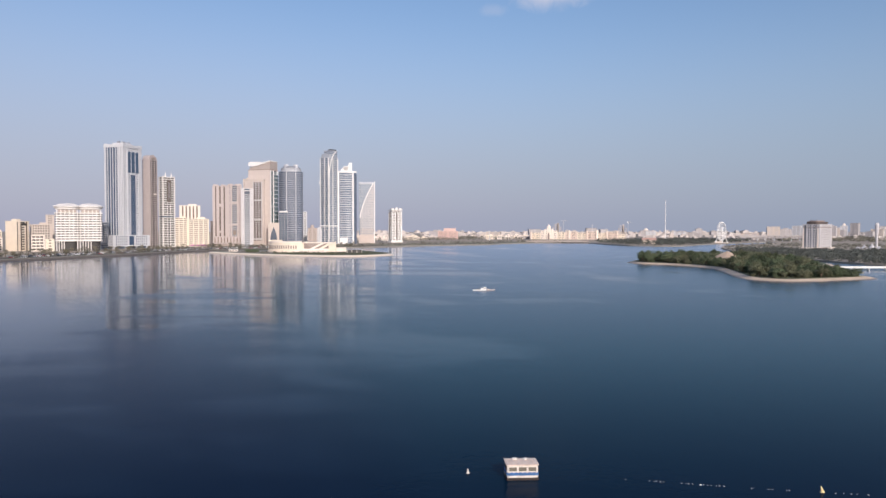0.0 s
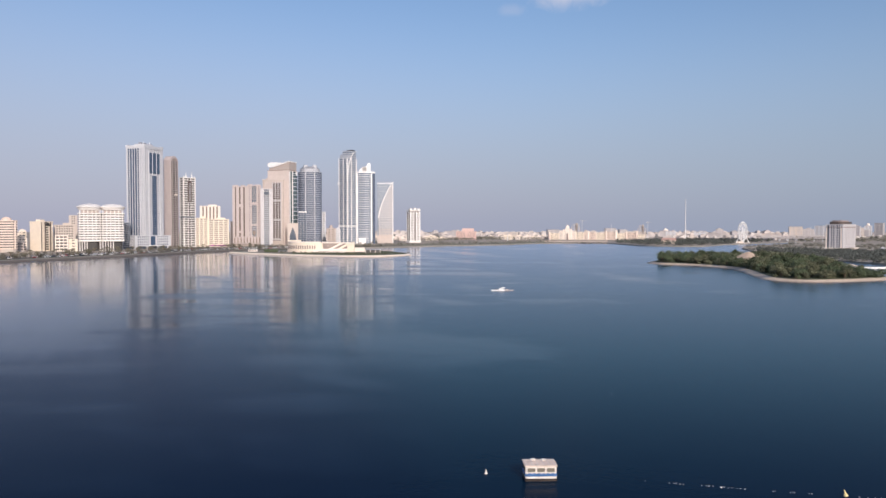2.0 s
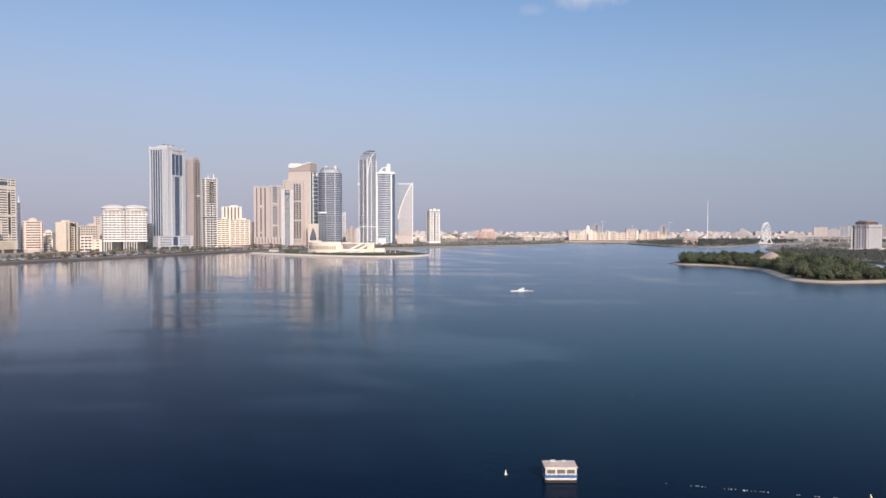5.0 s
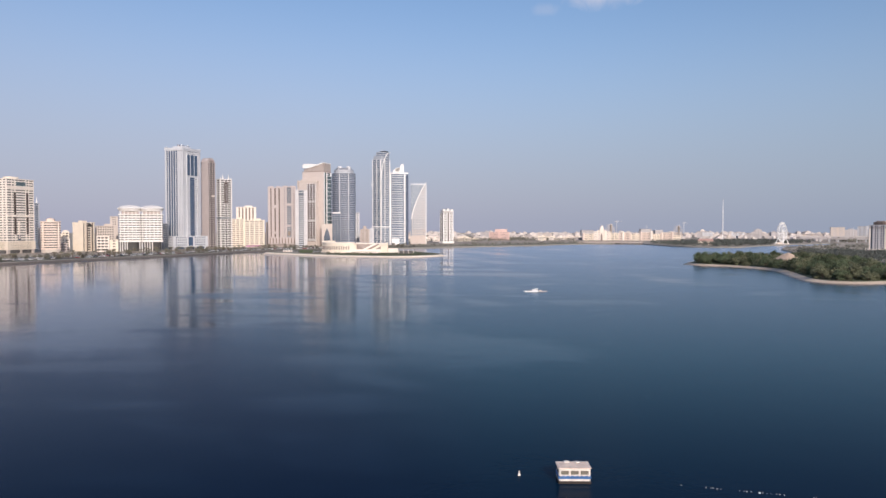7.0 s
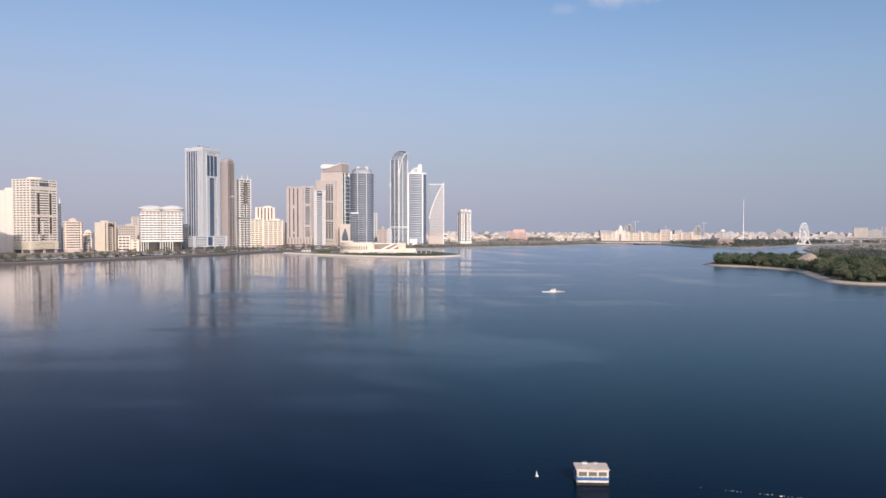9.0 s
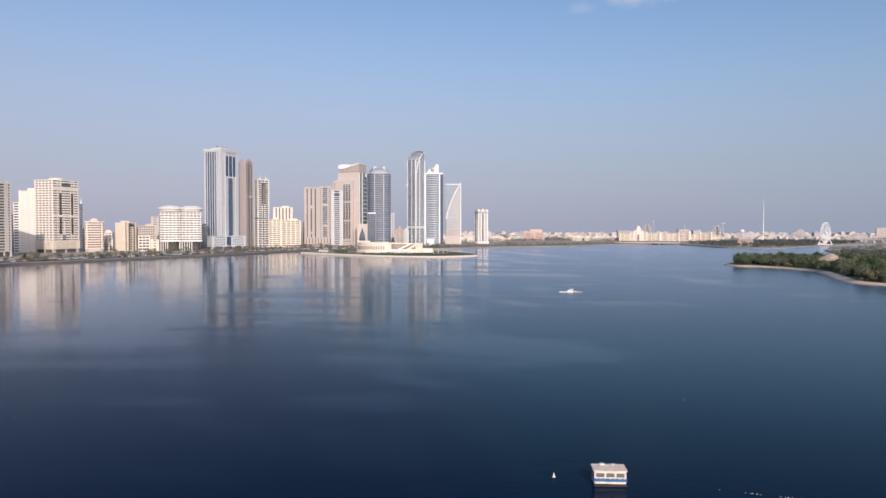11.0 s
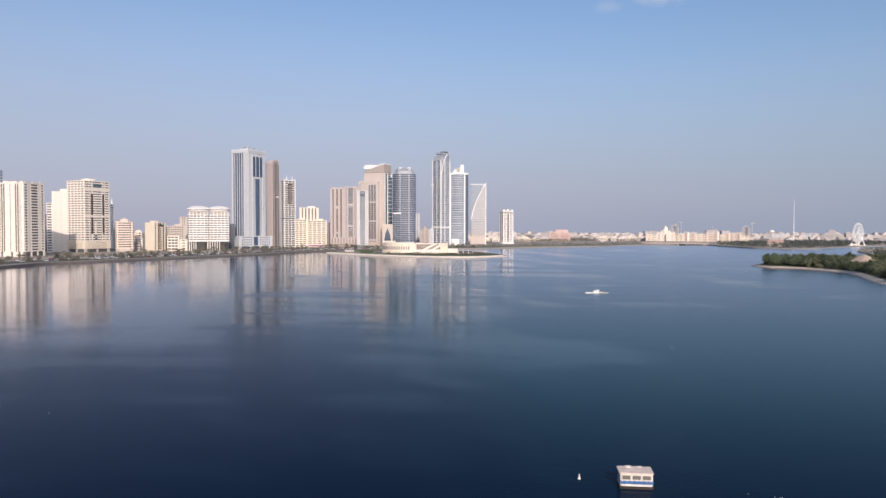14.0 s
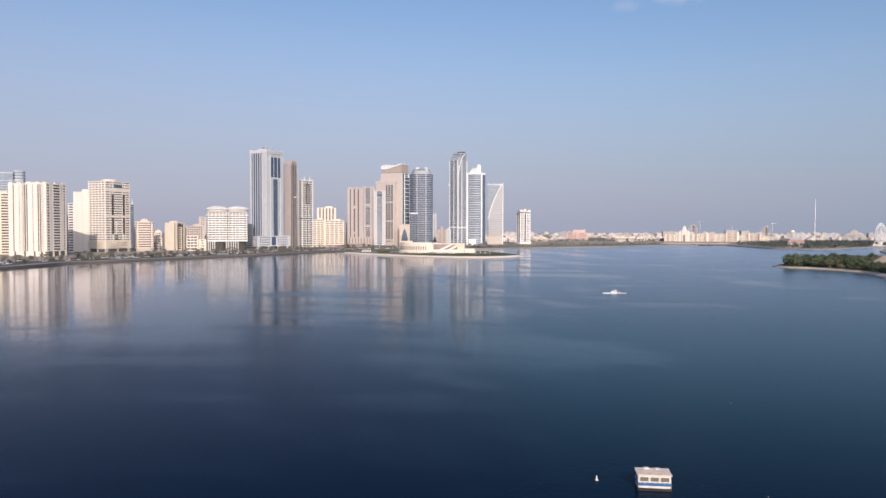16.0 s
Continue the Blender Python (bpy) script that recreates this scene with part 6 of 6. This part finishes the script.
# ---- cars and lamps along the corniche ----
def car(paint, tall):
    root = new("car")
    body = bmesh.new()
    prof = [(-2.2, 0.35), (2.15, 0.35), (2.2, 0.75), (1.5, 0.95), (-2.1, 1.0), (-2.25, 0.7)]
    slab_xz(prof, -0.88, 0.88, body)
    add_box(body, -1.45, 0.28, -0.76, 0.76, 1.42 + tall, 1.5 + tall)
    part("body", body, paint, root)
    part("cabin", slab_xz([(-1.9, 0.98), (1.0, 0.95), (0.3, 1.42 + tall), (-1.5, 1.45 + tall)], -0.78, 0.78), DARKGLASS, root)
    wheels = bmesh.new()
    for x in (-1.4, 1.4):
        for y in (-0.82, 0.82):
            tube([(x, y - 0.12, 0.34), (x, y + 0.12, 0.34)], 0.34, 0.34, 10, wheels)
    part("running_gear", wheels, RUBBER, root)
    return root


FLEET = [car(CARS[0], 0.3), car(CARS[0], 0.0), car(CARS[1], 0.1), car(CARS[2], 0.2), car(CARS[3], 0.0)]
for o, c in zip(FLEET, ("white", "white", "silver", "black", "dark red")):
    tagged(o, c + " car parked along the corniche road", "car", "cars on the corniche")
for k in range(235):
    s = 250 + (LENGTH - 330) * (k + rng.uniform(0, 0.9)) / 235
    p, t = along(west, s)
    nrm = Vector((-t.y, t.x))
    q = p + nrm * rng.choice((28, 28.5, 33, 49.5, 57, 58, 64, 64))
    z = LAND + (0.06 if (q - p).length < 52 else 0.0)
    m = pose(q.x, q.y, z, 0, 0, math.degrees(math.atan2(t.y, t.x)) + (0 if k % 3 else 90 if (q - p).length > 52 else 0))
    src = FLEET[rng.choice((0, 0, 0, 0, 1, 1, 1, 1, 2, 3, 4))] if k >= 5 else FLEET[k]
    if k < 5:
        src.matrix_world = m
    else:
        copy_thing(src, m)

for k in range(88):
    p, t = along(west, 470 + 3.4 * k + 60 * (k // 22))
    nrm = Vector((-t.y, t.x))
    q = p + nrm * (58 + 6 * (k % 2))
    copy_thing(FLEET[rng.choice((0, 0, 1, 1, 2))], pose(q.x, q.y, LAND, 0, 0, math.degrees(math.atan2(t.y, t.x)) + 90))

pole = new("street_lamp")
part("post", tube([(0, 0, 0), (0, 0, 9.3), (0.6, 0, 9.6), (1.8, 0, 9.8)], 0.12, 0.06, 6), STEEL, pole)
part("lamp_head", box(1.5, 2.3, -0.18, 0.18, 9.7, 9.9), PALE, pole)
tagged(pole, "tall grey street lamp on the corniche", "street lamp", "corniche lamps")
for k in range(36):
    p, t = along(west, 320 + 27 * k)
    nrm = Vector((-t.y, t.x))
    q = p + nrm * 25.0
    m = pose(q.x, q.y, LAND, 0, 0, math.degrees(math.atan2(nrm.y, nrm.x)))
    if k == 0:
        pole.matrix_world = m
    else:
        copy_thing(pole, m)

t = thing("market_tent", -378, 1122, LAND, 20, "long low tent with a pink and purple canopy", "tent")
part("canopy", slab_xz([(-15, 2.6), (15, 2.6), (10, 4.6), (-10, 4.6)], -4, 4), surface("magenta_canvas", (0.42, 0.10, 0.34), rough=0.8), t)
for x in (-14, -5, 5, 14):
    piece("post", 0.3, 0.3, 2.6, x, -3.6, 0, TRIM, t)


# ---- on the water ----
t = thing("floating_cabin", 10.35, 94.9, 0, 3.0, "small white floating cabin with a blue stripe", "floating cabin")
part("hull", box(-2.10, 2.10, -1.34, 1.34, -0.35, 0.32, 0.06), RUST, t, "dark wet rusty float")
part("lower_wall", box(-2.03, 2.03, -1.25, 1.25, 0.32, 0.62, 0.02), HUTWHITE, t)
part("blue_band", box(-2.1, 2.1, -1.32, 1.32, 0.62, 1.02, 0.03), BLUEPAINT, t, "faded blue painted band")
part("upper_wall", box(-2.03, 2.03, -1.25, 1.25, 1.02, 1.95, 0.02), HUTWHITE, t)
for k in range(3):
    w = part("window", box(-0.5, 0.5, -0.04, 0.04, 0, 0.52), WINDOWGREY, t, "dusty grey window")
    w.location = (-1.27 + 1.27 * k, -1.26, 1.2)
    for dx, dz, wd, hg in ((0, -0.06, 1.14, 0.06), (0, 0.52, 1.14, 0.06), (-0.54, 0, 0.06, 0.52), (0.54, 0, 0.06, 0.52)):
        f = part("window_frame", box(-wd / 2, wd / 2, -0.07, 0.05, 0, hg), HUTWHITE, w)
        f.location = (dx, 0, dz)
for y in (-0.55, 0.55):
    for x in (-2.04, 2.04):
        w = part("side_window", box(-0.04, 0.04, -0.36, 0.36, 0, 0.5), WINDOWGREY, t)
        w.location = (x, y, 1.22)
part("roof", box(-2.16, 2.16, -1.4, 1.4, 1.95, 2.06, 0.03), ROOFPINK, t, "faded pinkish roof sheets")
for k in range(6):
    piece("roof_seam", 0.05, 2.7, 0.03, -1.85 + 0.74 * k, 0, 2.06, HUTWHITE, t)
part("roof_hatch", box(-1.05, -0.4, 0.75, 1.3, 2.06, 2.22, 0.03), HUTWHITE, t)
part("roof_hatch", box(0.45, 1.0, 0.75, 1.3, 2.06, 2.18, 0.03), HUTWHITE, t)
for k in range(7):
    piece("fender_bolt", 0.14, 0.08, 0.12, -1.8 + 0.6 * k, -1.36, 0.98, HUTWHITE, t)
for x in (-1.95, 1.95):
    ob = part("mooring_ring", tube([(x, -1.34, 0.3), (x, -1.5, 0.36), (x, -1.34, 0.44)], 0.03, 0.03, 6), DARK, t)


def buoy(x, y, s, material, label, lean=0):
    t = thing("buoy", x, y, 0, 0, label, "buoy", "marker buoys")
    t.matrix_world = pose(x, y, 0, 0, lean, 0)
    part("float", lathe([(0.12 * s, -0.25 * s), (0.34 * s, -0.05 * s), (0.36 * s, 0.12 * s), (0.22 * s, 0.3 * s)], 16), material, t)
    part("cone", lathe([(0.22 * s, 0.3 * s), (0.13 * s, 0.7 * s), (0.07 * s, 1.0 * s), (0.02 * s, 1.06 * s)], 16), material, t)
    part("collar", lathe([(0.37 * s, 0.0), (0.40 * s, 0.03 * s), (0.37 * s, 0.08 * s)], 16), DARK, t)


buoy(3.35, 96.2, 0.66, HUTWHITE, "small white conical buoy beside the floating cabin")
buoy(47.3, 89.3, 0.8, YELLOW, "yellow conical buoy leaning at the float line", -14)
WETFLOAT = surface("dull_wet_float", (0.30, 0.31, 0.32), rough=0.5, coarse=2, fine=9)
line_float = new("line_float")
part("ball", lathe([(0.02, -0.06), (0.055, -0.04), (0.075, 0.0), (0.055, 0.04), (0.02, 0.06)], 10), WETFLOAT, line_float)
tagged(line_float, "small dull float on a long rope", "float", "floats on the rope")
n = 0
for start, stop, count in ((0.0, 0.02, 1), (0.12, 0.2, 5), (0.27, 0.33, 4), (0.37, 0.48, 6), (0.58, 0.61, 2), (0.66, 0.69, 3), (0.74, 0.77, 2), (0.95, 1.12, 5)):
    for k in range(count):
        f = start + (stop - start) * (k + rng.uniform(0, 0.5)) / count
        sag = 4 * f * (1 - f) * -0.30
        m = pose(23.74 + 26.05 * f, 94.14 + -5.31 * f + sag + rng.uniform(-0.12, 0.12), 0.02)
        if n == 0:
            line_float.matrix_world = m
        else:
            o = copy_thing(line_float, m)
            s = rng.uniform(0.8, 1.6)
            o.scale = (s, s, s)
        n += 1
bright = new("mooring_float")
part("ball", lathe([(0.02, -0.1), (0.12, -0.06), (0.16, 0.0), (0.12, 0.08), (0.03, 0.1)], 12), HUTWHITE, bright)
bright.matrix_world = pose(33.02, 91.87, 0.02)
tagged(bright, "small pale mooring float lying on the water", "float", "mooring floats")
for x, y, s in ((29.8, 143.6, 0.4), (32, 207, 0.55), (-89, 116, 0.4), (-118, 153, 0.5)):
    o = copy_thing(bright, pose(x, y, 0.03))
    o.scale = (s, s, s)

t = thing("boat", 21.2, 379, 0, 4, "low white boat with a small cabin out on the lagoon", "boat")
t.scale = (1.06, 1.06, 1.06)
part("hull", slab_xz([(-5.4, 0.32), (-4.9, -0.2), (1.2, -0.2), (1.4, 0.32)], -1.0, 1.0), TRIM, t)
part("foredeck", slab_xz([(1.4, 0.30), (1.2, -0.2), (5.0, -0.2), (6.0, 0.34)], -0.8, 0.8), PINK, t, "faded pinkish bow")
part("gunwale", box(-5.2, 1.4, -1.05, -0.95, 0.32, 0.46), CLADDING, t)
part("cabin", box(-1.3, -0.2, -0.75, 0.75, 0.32, 1.15, 0.06), TRIM, t)
part("cabin", box(0.0, 1.3, -0.8, 0.8, 0.32, 1.45, 0.08), TRIM, t)
part("cabin_window", box(0.15, 1.1, -0.84, 0.84, 0.85, 1.15), DARKGLASS, t)
part("canopy", box(-0.2, 1.5, -0.95, 0.95, 1.5, 1.57), TRIM, t)
piece("cargo", 1.4, 1.0, 0.35, 2.5, 0, 0.3, SAND, t)
piece("cargo", 0.9, 1.0, 0.3, -2.4, 0, 0.32, BROWN, t)
part("mast", tube([(-0.1, 0, 1.1), (-0.1, 0, 2.6)], 0.05, 0.03, 6), STEEL, t)
